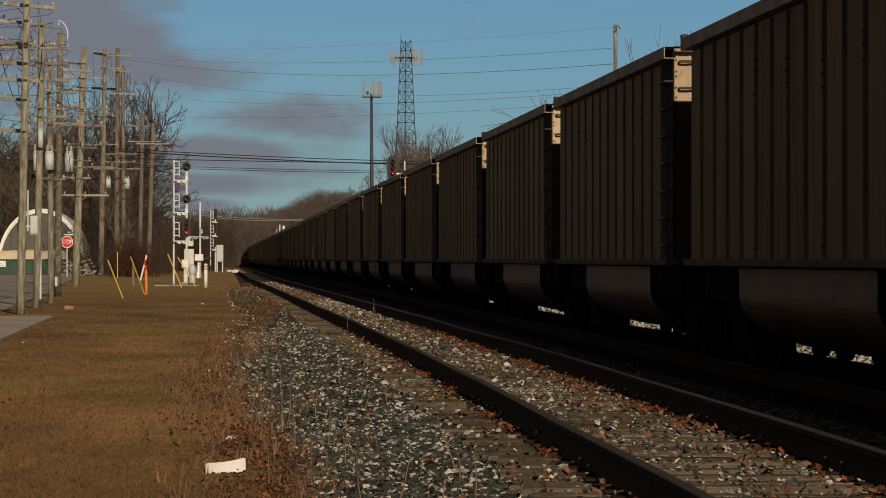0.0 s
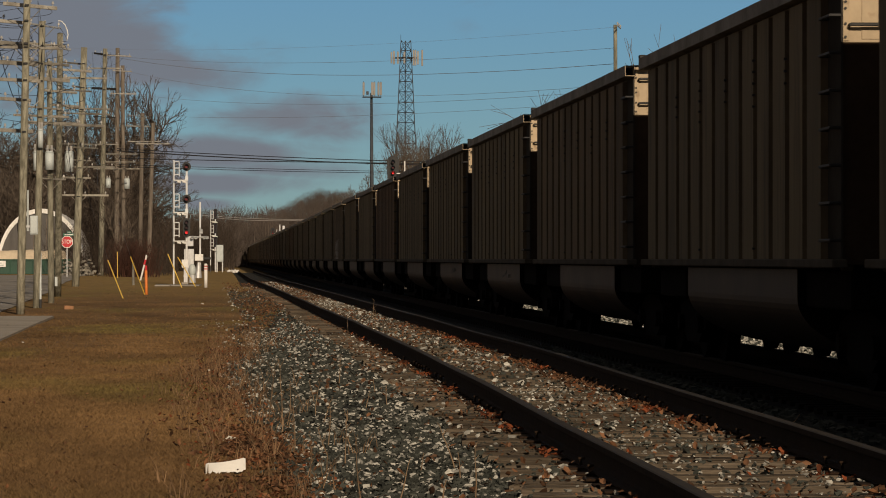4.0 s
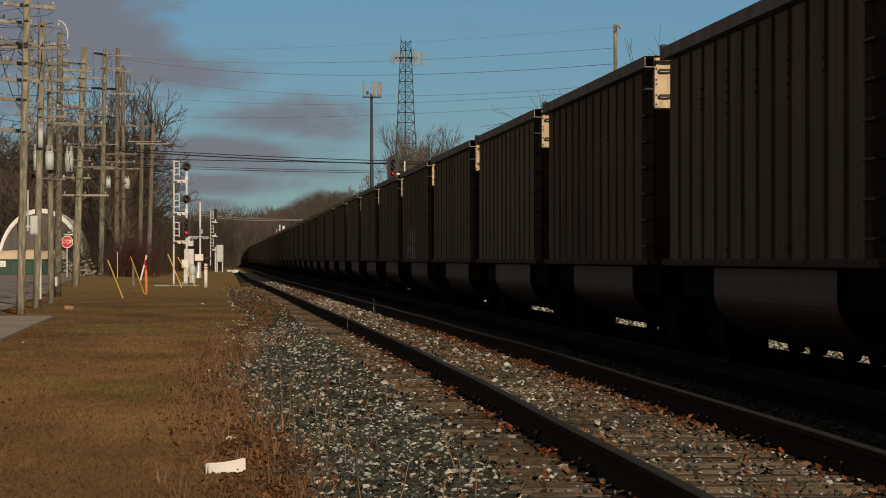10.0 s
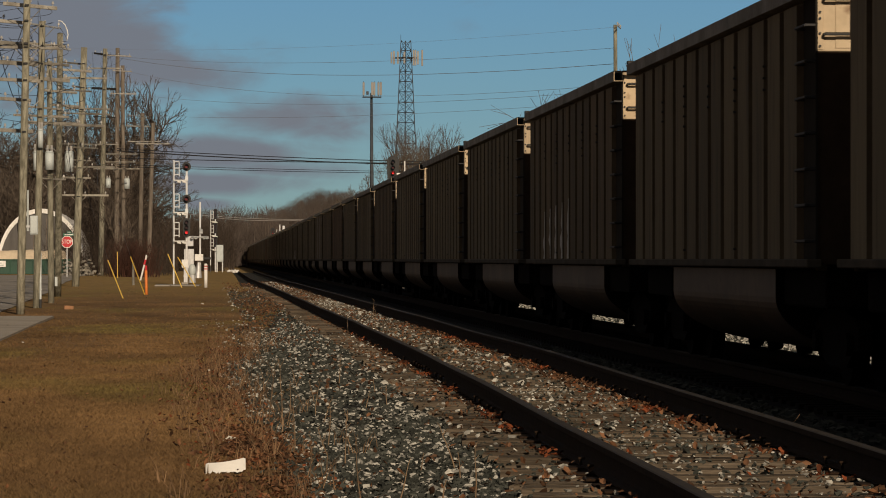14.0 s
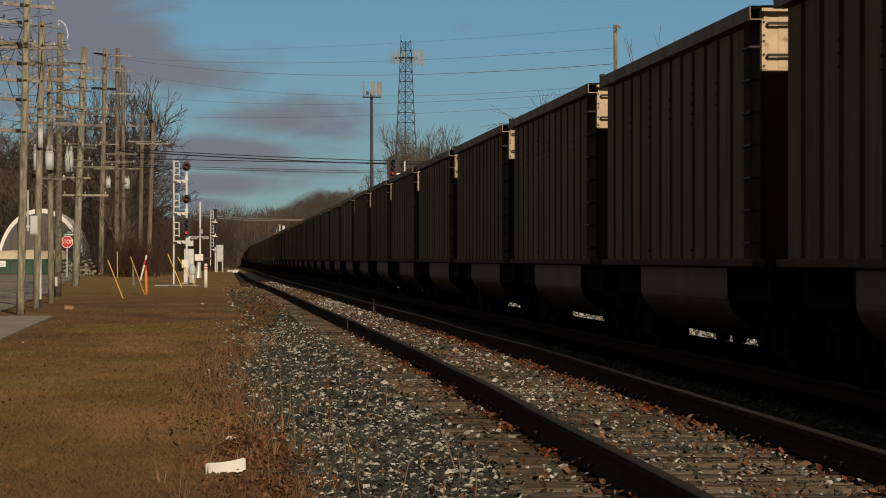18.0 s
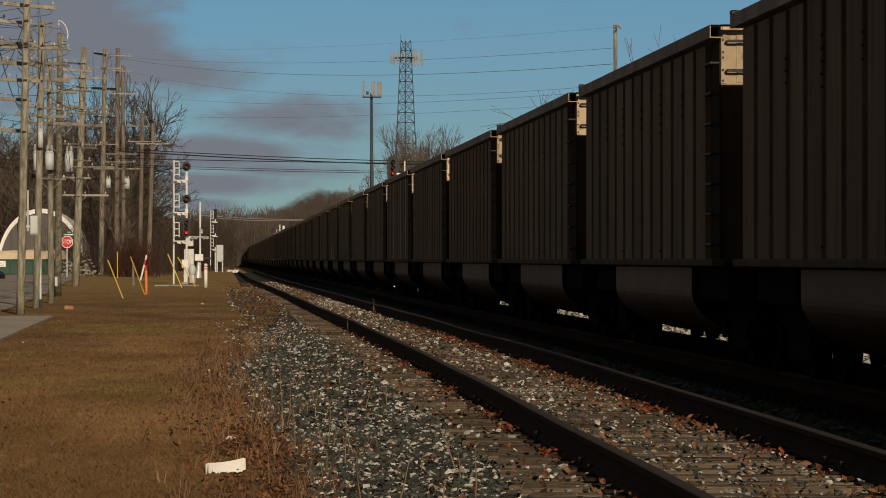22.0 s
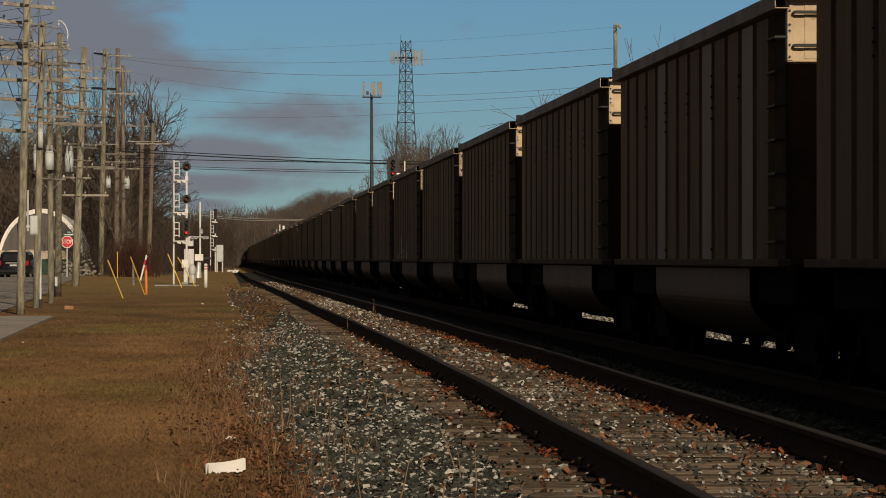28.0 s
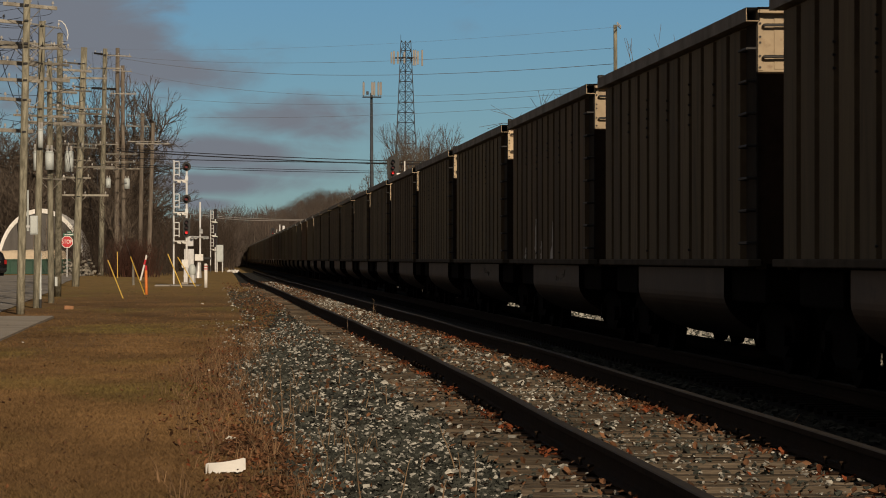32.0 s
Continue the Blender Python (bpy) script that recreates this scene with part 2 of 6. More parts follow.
CAR_PAINTS = [material("car_side_" + n, a, b, 0.5, 0.72, fine=0.25, per_object=0.25, stretch3=(3, 3, 0.35), spots=c, spot_at=(0.5, 0.75), spot_scale=1.5, spec=0.2)
              for n, a, b, c in (("olive", (0.154, 0.126, 0.072), (0.114, 0.093, 0.054), (0.067, 0.053, 0.031)),
                                 ("brown", (0.139, 0.105, 0.058), (0.099, 0.074, 0.041), (0.060, 0.044, 0.025)),
                                 ("tan", (0.165, 0.138, 0.084), (0.120, 0.099, 0.059), (0.069, 0.056, 0.033)),
                                 ("rust", (0.126, 0.079, 0.039), (0.086, 0.053, 0.027), (0.052, 0.032, 0.018)))]
M_SLATE = material("dusty_slate_paint", (0.040, 0.037, 0.033), (0.020, 0.018, 0.016), 1.0, 0.9, fine=0.3, per_object=0.3, spec=0.1)
# Shade in the gaps between posts, put into this colour; corner posts share it.
M_SHADE_BROWN = material("coal_grime", (0.092, 0.073, 0.049), (0.056, 0.044, 0.030), 1.0, 0.95, fine=0.3, spec=0.05)
M_PANEL_GREY = material("grey_panel", (0.23, 0.225, 0.21), (0.17, 0.165, 0.155), 0.5, 0.7, stretch3=(3, 3, 0.3))
M_CHALK = material("white_scrawl", (0.6, 0.6, 0.58), (0.45, 0.45, 0.44), 4, 0.8)


# ---- mesh helpers
def mesh_of(name, bm, mat, smooth=False):
    me = bpy.data.meshes.new(name)
    bm.to_mesh(me)
    bm.free()
    for m in (mat if isinstance(mat, (list, tuple)) else [mat]):
        me.materials.append(m)
    if smooth:
        me.shade_smooth()
    return me


def part(name, bm, mat, parent=None, label="", smooth=False):
    me = bm if isinstance(bm, bpy.types.Mesh) else mesh_of(name, bm, mat, smooth)
    ob = new(name, me)
    ob.parent = parent
    return tagged(ob, label)


def empty(name, m=None):
    ob = new(name)
    ob.empty_display_size = 0.2
    if m is not None:
        ob.matrix_basis = m
    return ob


def box(bm, x0, x1, y0, y1, z0, z1, bevel=0.0):
    r = bmesh.ops.create_cube(bm, size=1, matrix=Matrix.Translation(((x0 + x1) / 2, (y0 + y1) / 2, (z0 + z1) / 2)) @
                              Matrix.Diagonal((abs(x1 - x0), abs(y1 - y0), abs(z1 - z0), 1)))
    if bevel:
        edges = list({e for v in r["verts"] for e in v.link_edges})
        bmesh.ops.bevel(bm, geom=edges, offset=bevel, segments=1, affect="EDGES")
    return bm


def rod(bm, a, b, r0, r1=None, n=8, cap=True):
    a, b = Vector(a), Vector(b)
    r1 = r0 if r1 is None else r1
    m = Matrix.Translation((a + b) / 2) @ (b - a).to_track_quat("Z", "Y").to_matrix().to_4x4()
    bmesh.ops.create_cone(bm, cap_ends=cap, segments=n, radius1=r0, radius2=max(r1, 1e-4), depth=(b - a).length, matrix=m)
    return bm


def B():
    return bmesh.new()


def prism(bm, profile, y0, y1):
    """Sweep a closed profile of (x, z) corners from y0 to y1."""
    a = [bm.verts.new((x, y0, z)) for x, z in profile]
    b = [bm.verts.new((x, y1, z)) for x, z in profile]
    n = len(a)
    for i in range(n):
        bm.faces.new((a[i], a[(i + 1) % n], b[(i + 1) % n], b[i]))
    bm.faces.new(a[::-1])
    bm.faces.new(b)
    bmesh.ops.recalc_face_normals(bm, faces=bm.faces)
    return bm


def raw(name, verts, faces, mat, smooth=False):
    me = bpy.data.meshes.new(name)
    if isinstance(faces, list):
        me.from_pydata(np.asarray(verts).tolist(), [], faces)
    else:
        v, f = np.ascontiguousarray(verts, np.float32), np.ascontiguousarray(faces, np.int32)
        me.vertices.add(len(v))
        me.vertices.foreach_set("co", v.ravel())
        me.loops.add(f.size)
        me.loops.foreach_set("vertex_index", f.ravel())
        me.polygons.add(len(f))
        me.polygons.foreach_set("loop_start", np.arange(0, f.size, f.shape[1], dtype=np.int32))
        me.update(calc_edges=True)
        if not smooth:
            me.shade_flat()
    for m in (mat if isinstance(mat, (list, tuple)) else [mat]):
        me.materials.append(m)
    if smooth:
        me.shade_smooth()
    me.update()
    return me


def tube(bm, pts, radii, n=6, cap=True):
    """One connected tube through the points."""
    pts = [Vector(p) for p in pts]
    if not isinstance(radii, (list, tuple)):
        radii = [radii] * len(pts)
    rings = []
    for i, p in enumerate(pts):
        d = (pts[min(i + 1, len(pts) - 1)] - pts[max(i - 1, 0)]).normalized()
        ref = Vector((1, 0, 0)) if abs(d.x) < 0.6 else Vector((0, 1, 0))
        u = d.cross(ref).normalized()
        v = d.cross(u)
        rings.append([bm.verts.new(p + (u * math.cos(2 * math.pi * k / n) + v * math.sin(2 * math.pi * k / n)) * radii[i]) for k in range(n)])
    for a, b in zip(rings, rings[1:]):
        for k in range(n):
            bm.faces.new((a[k], a[(k + 1) % n], b[(k + 1) % n], b[k]))
    if cap:
        bm.faces.new(rings[0][::-1])
        bm.faces.new(rings[-1])
    bmesh.ops.recalc_face_normals(bm, faces=bm.faces)
    return bm


def wire(bm, a, b, sag, r, n=10, sides=4):
    """A hanging wire between two points."""
    a, b = Vector(a), Vector(b)
    return tube(bm, [a.lerp(b, i / n) - Vector((0, 0, sag * 4 * (i / n) * (1 - i / n))) for i in range(n + 1)], r, sides)


def sticks(name, segs, mat, sides=3, tips=None):
    """One mesh of many thin tapered sticks. segs: rows of start, end, start radius, end radius.
    tips: rows of start, end, radius, for twigs that end in a point."""
    s = np.array(segs, float)
    P, Q, r0, r1 = s[:, 0:3], s[:, 3:6], s[:, 6], s[:, 7]
    d = Q - P
    d /= np.maximum(np.linalg.norm(d, axis=1, keepdims=True), 1e-6)
    ref = np.where(np.abs(d[:, 2:3]) > 0.9, np.array([[1.0, 0, 0]]), np.array([[0, 0, 1.0]]))
    u = np.cross(d, ref)
    u /= np.linalg.norm(u, axis=1, keepdims=True)
    v = np.cross(d, u)
    n = len(s)
    verts = np.zeros((n, 2 * sides, 3))
    for i in range(sides):
        a = 2 * math.pi * i / sides
        off = u * math.cos(a) + v * math.sin(a)
        verts[:, i] = P + off * r0[:, None]
        verts[:, sides + i] = Q + off * r1[:, None]
    one = np.array([f for i in range(sides) for f in ((i, (i + 1) % sides, sides + (i + 1) % sides), (i, sides + (i + 1) % sides, sides + i))])
    faces = (one[None] + (np.arange(n) * 2 * sides)[:, None, None]).reshape(-1, 3)
    verts = verts.reshape(-1, 3)
    if tips is not None and len(tips):
        t = np.array(tips, float)
        A, Z, r = t[:, 0:3], t[:, 3:6], t[:, 6:7]
        m = len(t)
        tv = np.stack([A + r * (1, 0, 0), A + r * (-0.5, 0.87, 0), A + r * (-0.5, -0.87, 0), Z], 1).reshape(-1, 3)
        tf = (np.array([(0, 1, 3), (1, 2, 3), (2, 0, 3)])[None] + (np.arange(m) * 4)[:, None, None]).reshape(-1, 3) + len(verts)
        verts, faces = np.concatenate([verts, tv]), np.concatenate([faces, tf])
    return raw(name, verts, faces, mat)


def scatter(name, shapes, places, mat):
    """One mesh of many copies of small shapes. shapes: list of (verts, faces); places: rows of x, y, z, turn, tilt, sizes."""
    V, F, at = [], [], 0
    for i, (x, y, z, turn, tilt, roll, sx, sy, sz) in enumerate(places):
        v, f = shapes[i % len(shapes)]
        c, s, ct, st, cr, sr = math.cos(turn), math.sin(turn), math.cos(tilt), math.sin(tilt), math.cos(roll), math.sin(roll)
        R = np.array([[c, -s, 0], [s, c, 0], [0, 0, 1]]) @ np.array([[1, 0, 0], [0, ct, -st], [0, st, ct]]) @ np.array([[cr, 0, sr], [0, 1, 0], [-sr, 0, cr]])
        V.append((v * (sx, sy, sz)) @ R.T + (x, y, z))
        F.append(f + at)
        at += len(v)
    return raw(name, np.concatenate(V), np.concatenate(F), mat)


# ---- the ground and the tracks
def table(xs, values, lo=-130.0, hi=360.0, step=0.25):
    """A quick piecewise-linear curve."""
    rows = np.interp(np.arange(lo, hi + 2 * step, step), xs, values).tolist()

    def curve(y):
        f = (min(max(y, lo), hi) - lo) / step
        k = int(f)
        return rows[k] + (rows[k + 1] - rows[k]) * (f - k)
    return curve


# how far the near track lies to the right of its own straight line
drift = table([0, 16, 25, 40, 62, 90, 115, 200, 340], [2.95, 2.98, 3.03, 3.12, 3.08, 2.95, 2.85, 2.40, 2.25])
# how far out, left of the track's middle, bare ballast shows; farther on the grass has crept over it
stone_edge = table([15, 21, 30, 42, 48, 58, 70, 82, 92, 120], [-2.38, -2.44, -2.62, -2.9, -3.0, -2.65, -2.2, -1.6, -1.15, -1.05])
ground_rise = table([0, 100, 170, 230], [-0.45, -0.45, -0.25, -0.1])


TRACK2 = 7.08      # centre of the far track
RAIL2 = -0.18      # height of its rail heads


def ground_height(x, y):
    z = ground_rise(y) + 0.05 * noise.noise(Vector((x * 0.12, y * 0.05, 0))) + 0.012 * noise.noise(Vector((x * 1.1, y * 0.6, 3)))
    o = x - drift(y)
    if o > max(-2.3, stone_edge(y) - 0.1) or (y > 175 and x > 1.0):
        return -0.75
    if o > -2.6 and y > 40:
        z = max(z, ballast_top(x, y) + 0.02 + 0.02 * noise.noise(Vector((x * 2, y * 0.8, 4))))
    return z


# ballast: a bank for the near track, a bed on to the far one
BANK = [(-2.45, -0.52), (-2.0, -0.40), (-1.5, -0.27), (-1.25, -0.245), (1.25, -0.245), (2.0, -0.33), (2.5, -0.40)]
BED = [(-1.75, -0.46), (-1.3, -0.41), (1.3, -0.41), (1.8, -0.52), (2.6, -0.8)]


def bank_x(i, y):
    """The foot of the bank spreads where the bare stones reach farther out."""
    spread = min(0.0, stone_edge(y) + 2.45)
    return BANK[i][0] + spread * (1.0, 1.0, 0.6, 0.2, 0, 0, 0)[i]


def ballast_top(x, y):
    o = x - drift(y)
    at = [bank_x(i, y) for i in range(7)]
    if o <= at[0]:
        return BANK[0][1]
    for i in range(6):
        if o < at[i + 1]:
            return BANK[i][1] + (BANK[i + 1][1] - BANK[i][1]) * (o - at[i]) / (at[i + 1] - at[i])
    return BANK[6][1]


def build_ground():
    xs = np.concatenate([[-3000, -900, -300, -120, -60, -35, -24, -18], np.arange(-14, -1, 0.4), np.arange(-1, 2.6, 0.15), [5, 8, 10, 12.5, 16, 25, 60, 200, 900, 3000]])
    ys = np.concatenate([[-400, -100, -30, 0, 8], np.arange(12, 60, 0.8), np.arange(60, 240, 4.0), [260, 300, 360, 450, 600, 900, 1500, 3000, 4800]])
    verts = [(x, y, ground_height(x, y)) for y in ys for x in xs]
    w = len(xs)
    faces = [(j * w + i, j * w + i + 1, (j + 1) * w + i + 1, (j + 1) * w + i) for j in range(len(ys) - 1) for i in range(w - 1)]
    g = new("ground", raw("ground", verts, faces, M_GRASS, True))
    return tagged(g, "mown tan dormant winter grass beside the tracks", "ground", kind="structure")



ground = build_ground()


def strip(profile, centre, y_values, jitter):
    verts, n = [], len(profile)
    for y in y_values:
        for i, (dx, z) in enumerate(profile):
            if profile is BANK:
                dx = bank_x(i, y)
            edge = 0.16 * noise.noise(Vector((y * 0.5, i * 3.0, 1))) if i == 0 else 0
            verts.append((centre(y) + dx + edge, y, z + jitter * noise.noise(Vector((dx * 3, y * 2.2, 7)))))
    faces = [(j * n + i, j * n + i + 1, (j + 1) * n + i + 1, (j + 1) * n + i) for j in range(len(y_values) - 1) for i in range(n - 1)]
    return verts, faces


ys1 = list(np.arange(-120, 4, 2.0)) + list(np.arange(4, 70, 0.5)) + list(np.arange(70, 346, 4.0))
ballast_near = tagged(new("ballast_1", raw("ballast_1", *strip(BANK, drift, ys1, 0.03), M_BALLAST, True)),
                      "grey crushed stone ballast bank under the near track", "ballast", kind="structure")
ys2 = list(np.arange(-300, 0, 20.0)) + list(np.arange(0, 150, 2.0)) + list(np.arange(150, 1700, 25.0))
ballast_far = tagged(new("ballast_2", raw("ballast_2", *strip(BED, lambda y: TRACK2, ys2, 0.03), M_BALLAST_SHADE, True)),
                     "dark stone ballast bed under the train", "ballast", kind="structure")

RAIL_PROFILE = [(-0.07, -0.172), (0.07, -0.172), (0.068, -0.160), (0.02, -0.148), (0.010, -0.13), (0.010, -0.055), (0.036, -0.04),
                (0.036, -0.006), (0.028, 0.0), (-0.028, 0.0), (-0.036, -0.006), (-0.036, -0.04), (-0.010, -0.055), (-0.010, -0.13),
                (-0.02, -0.148), (-0.068, -0.160)]


def rail_mesh(centre, y_values, top, wobble=0.0):
    n = len(RAIL_PROFILE)
    verts, faces = [], []
    for y in y_values:
        lift = wobble * noise.noise(Vector((centre(y) * 3, y * 0.09, 11)))
        side = wobble * 0.5 * noise.noise(Vector((0, y * 0.12, 5)))
        verts += [(centre(y) + x + side, y, top + z + lift) for x, z in RAIL_PROFILE]
    for j in range(len(y_values) - 1):
        for i in range(n):
            faces.append((j * n + i, (j + 1) * n + i, (j + 1) * n + (i + 1) % n, j * n + (i + 1) % n))
    faces += [tuple(range(n)), tuple(range((len(y_values) - 1) * n, len(y_values) * n))[::-1]]
    me = raw("rail", verts, faces, [M_RAIL, M_RAILHEAD])
    for i, p in enumerate(me.polygons):
        if i % n in (7, 8, 9) and len(p.vertices) == 4:
            p.material_index = 1
    return me


near_track = tagged(empty("railway_track"), "rusty disused-looking siding rails on weathered wooden ties", "railway track", kind="structure")
ys = list(np.arange(-120, 4, 4.0)) + list(np.arange(4, 80, 1.0)) + list(np.arange(80, 342, 6.0))
part("rail", rail_mesh(lambda y: drift(y) - 0.75, ys, 0.0, 0.02), None, near_track, "rusty steel rail")
part("rail", rail_mesh(lambda y: drift(y) + 0.75, ys, 0.0, 0.02), None, near_track, "rusty steel rail")
far_track = tagged(empty("railway_track"), "main line track in the shade under the train", "railway track", kind="structure")
ys = list(np.arange(-300, 0, 50.0)) + list(np.arange(0, 1700, 50.0))
part("rail", rail_mesh(lambda y: TRACK2 - 0.75, ys, RAIL2), None, far_track)
part("rail", rail_mesh(lambda y: TRACK2 + 0.75, ys, RAIL2), None, far_track)


def tie_mesh(seed):
    rnd = random.Random(seed)
    bm = B()
    box(bm, -1.3, 1.3, -0.115, 0.115, -0.17, 0.0, 0.012)
    for v in bm.verts:
        v.co += Vector((rnd.uniform(-.03, .03), rnd.uniform(-.014, .014), rnd.uniform(-.008, .008)))
    return mesh_of("tie", bm, M_TIE)


TIES = [tie_mesh(i) for i in range(6)]
PLATE = mesh_of("tie_plate", box(B(), -0.17, 0.17, -0.095, 0.095, 0, 0.014, 0.004), M_RAIL)


def spike_mesh():
    bm = B()
    box(bm, -0.009, 0.009, -0.009, 0.009, 0, 0.045)
    box(bm, -0.018, 0.026, -0.016, 0.016, 0.035, 0.05, 0.004)
    return mesh_of("spike", bm, M_RAIL)


SPIKE = spike_mesh()
rnd = random.Random(4)
y, count = 11.0, 0
while y < 150:
    t = part("tie", TIES[rnd.randrange(6)], None, near_track)
    t.matrix_basis = pose(drift(y) + rnd.uniform(-.07, .07), y, -0.186 + rnd.uniform(-.012, .006), 0, rnd.uniform(-.5, .5), rnd.uniform(-1.5, 1.5))
    if y < 62:
        for s in (-0.75, 0.75):
            p = part("tie_plate", PLATE, None, near_track)
            p.matrix_basis = pose(drift(y) + s, y, -0.186)
            for e in (-1, 1):
                if y < 45 and rnd.random() < 0.5:
                    k = part("spike", SPIKE, None, near_track)
                    k.matrix_basis = pose(drift(y) + s + e * 0.085, y + rnd.uniform(-.05, .05), -0.175 + rnd.uniform(0, .02), 0, 0, 0 if e < 0 else 180)
    y += rnd.uniform(0.50, 0.58)
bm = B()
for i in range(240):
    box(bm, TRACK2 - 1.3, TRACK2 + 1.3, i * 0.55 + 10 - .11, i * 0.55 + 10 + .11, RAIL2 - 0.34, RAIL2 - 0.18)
tagged(part("ties", bm, M_TIE_SHADE, far_track), kind="stuff")
bm = B()
for i in range(235):
    y = 10.4 - i * 0.54
    box(bm, drift(y) - 1.3, drift(y) + 1.3, y - .115, y + .115, -0.356, -0.186)
tagged(part("ties", bm, M_TIE, near_track), kind="stuff")


# ---- gravel, leaves and grass
def stone_shapes(n, seed):
    """Angular pebbles: a cube with raised face centres, jittered."""
    r, out = np.random.RandomState(seed), []
    cube = [(x, y, z) for x in (-.37, .37) for y in (-.37, .37) for z in (-.37, .37)]
    mid = [(-.52, 0, 0), (.52, 0, 0), (0, -.52, 0), (0, .52, 0), (0, 0, -.52), (0, 0, .52)]
    quads = [((0, 1, 3, 2), 8), ((4, 6, 7, 5), 9), ((0, 4, 5, 1), 10), ((2, 3, 7, 6), 11), ((0, 2, 6, 4), 12), ((1, 5, 7, 3), 13)]
    tris = np.array([(q[i], q[(i + 1) % 4], c) for q, c in quads for i in range(4)])
    for _ in range(n):
        out.append((np.array(cube + mid) * r.uniform(0.65, 1.2, (14, 1)) + r.uniform(-.15, .15, (14, 3)), tris))
    return out


def stone_places(n, y0, y1, left, right, size, seed, lift=0.0):
    r, rows = np.random.RandomState(seed), []
    for _ in range(n):
        y = r.uniform(y0, y1)
        x = drift(y) + r.uniform(left + min(0.0, stone_edge(y) + 2.45) if left < -2.0 else left, right)
        limit = stone_edge(y) + 0.22 * noise.noise(Vector((y * 0.35, 0, 5))) - r.exponential(0.12)
        if x - drift(y) < limit and r.uniform() < (0.97 if y < 60 else 0.72):
            continue
        if abs(abs(x - drift(y)) - 0.75) < 0.1:
            continue
        s = size * min(2.0, r.lognormal(-0.1, 0.35))
        rows.append((x, y, max(ballast_top(x, y), ground_height(x, y) if x < drift(y) else -9) + lift + r.uniform(-.012, .016), r.uniform(0, 6.28), r.uniform(-.5, .5), r.uniform(-.5, .5),
                     s * r.uniform(.8, 1.6), s * r.uniform(.8, 1.2), s * r.uniform(.4, .75)))
    return rows


def plain_stones(n, seed):
    """Angular pebbles of twelve triangles, for those farther off."""
    r = np.random.RandomState(seed)
    cube = np.array([(x, y, z) for x in (-.42, .42) for y in (-.42, .42) for z in (-.42, .42)])
    tris = np.array([(0, 1, 3), (0, 3, 2), (4, 6, 7), (4, 7, 5), (0, 4, 5), (0, 5, 1), (2, 3, 7), (2, 7, 6), (0, 2, 6), (0, 6, 4), (1, 5, 7), (1, 7, 3)])
    return [(cube * r.uniform(0.6, 1.2, (8, 1)) + r.uniform(-.2, .2, (8, 3)), tris) for _ in range(n)]


SHAPES, PLAIN = stone_shapes(24, 1), plain_stones(24, 2)


def gravel_bed(places, mat, label):
    for shapes, rows in ((SHAPES, [p for p in places if p[1] < 21]), (PLAIN, [p for p in places if p[1] >= 21])):
        if rows:
            tagged(new("gravel", scatter("gravel", shapes, rows, mat)), label, "gravel", kind="stuff")


gravel = stone_places(3800, 25, 80, -2.85, -2.2, 0.034, 43, 0.01) + stone_places(30000, 12.5, 30, -2.5, -1.2, 0.029, 2) + stone_places(2500, -12, 12.5, -2.4, 2.4, 0.06, 41) + stone_places(200, 13, 45, -1.3, -0.85, 0.024, 42, 0.062) \
    + stone_places(14000, 30, 75, -2.5, -1.2, 0.04, 3) + stone_places(5000, 75, 150, -2.4, -1.1, 0.055, 33) \
    + stone_places(5500, 13, 34, -0.68, 0.68, 0.027, 4, 0.01) + stone_places(4000, 34, 80, -0.68, 0.68, 0.042, 5, 0.01) + stone_places(2000, 80, 150, -0.68, 0.68, 0.07, 35) \
    + stone_places(1100, 13, 36, -0.68, 0.68, 0.024, 36, 0.062) + stone_places(1100, 36, 80, -0.68, 0.68, 0.03, 37, 0.062) \
    + stone_places(2500, 13, 50, -1.3, -0.85, 0.03, 6, 0.02) + stone_places(3500, 16, 60, 0.85, 2.4, 0.06, 7)
gravel_bed(gravel, M_STONE, "grey crushed limestone ballast gravel")
pale = stone_places(2300, 12.5, 32, -2.4, -1.2, 0.024, 12, 0.016) + stone_places(2300, 32, 75, -2.6, -1.2, 0.030, 13, 0.016) + stone_places(700, 75, 170, -2.6, -1.0, 0.045, 18, 0.02) \
    + stone_places(1300, 13, 36, -0.68, 0.68, 0.024, 14, 0.03) + stone_places(900, 13, 36, -0.68, 0.68, 0.020, 24, 0.062) + stone_places(1500, 36, 110, -0.68, 0.68, 0.038, 15, 0.05) + stone_places(600, 110, 200, -0.68, 0.68, 0.06, 19, 0.03) \
    + stone_places(230, 13, 60, -1.3, -0.85, 0.027, 16, 0.068) + stone_places(320, 17, 90, -3.1, -2.4, 0.034, 17, 0.03) + stone_places(60, 28, 120, -3.5, -2.5, 0.032, 20, 0.05)
gravel_bed(pale, M_STONE_PALE, "pale whitish ballast stones scattered over the bank")


def leaf_shapes():
    v = np.array([(0, -.5, 0), (.28, -.1, .10), (.2, .3, .06), (0, .5, .12), (-.24, .22, .14), (-.3, -.15, .05), (0, 0, -.03)])
    f = [(6, 0, 1), (6, 1, 2), (6, 2, 3), (6, 3, 4), (6, 4, 5), (6, 5, 0)]
    return [(v * (1, 1, k), np.array(f)) for k in (0.6, 1.2, 2.0, -1.0)]


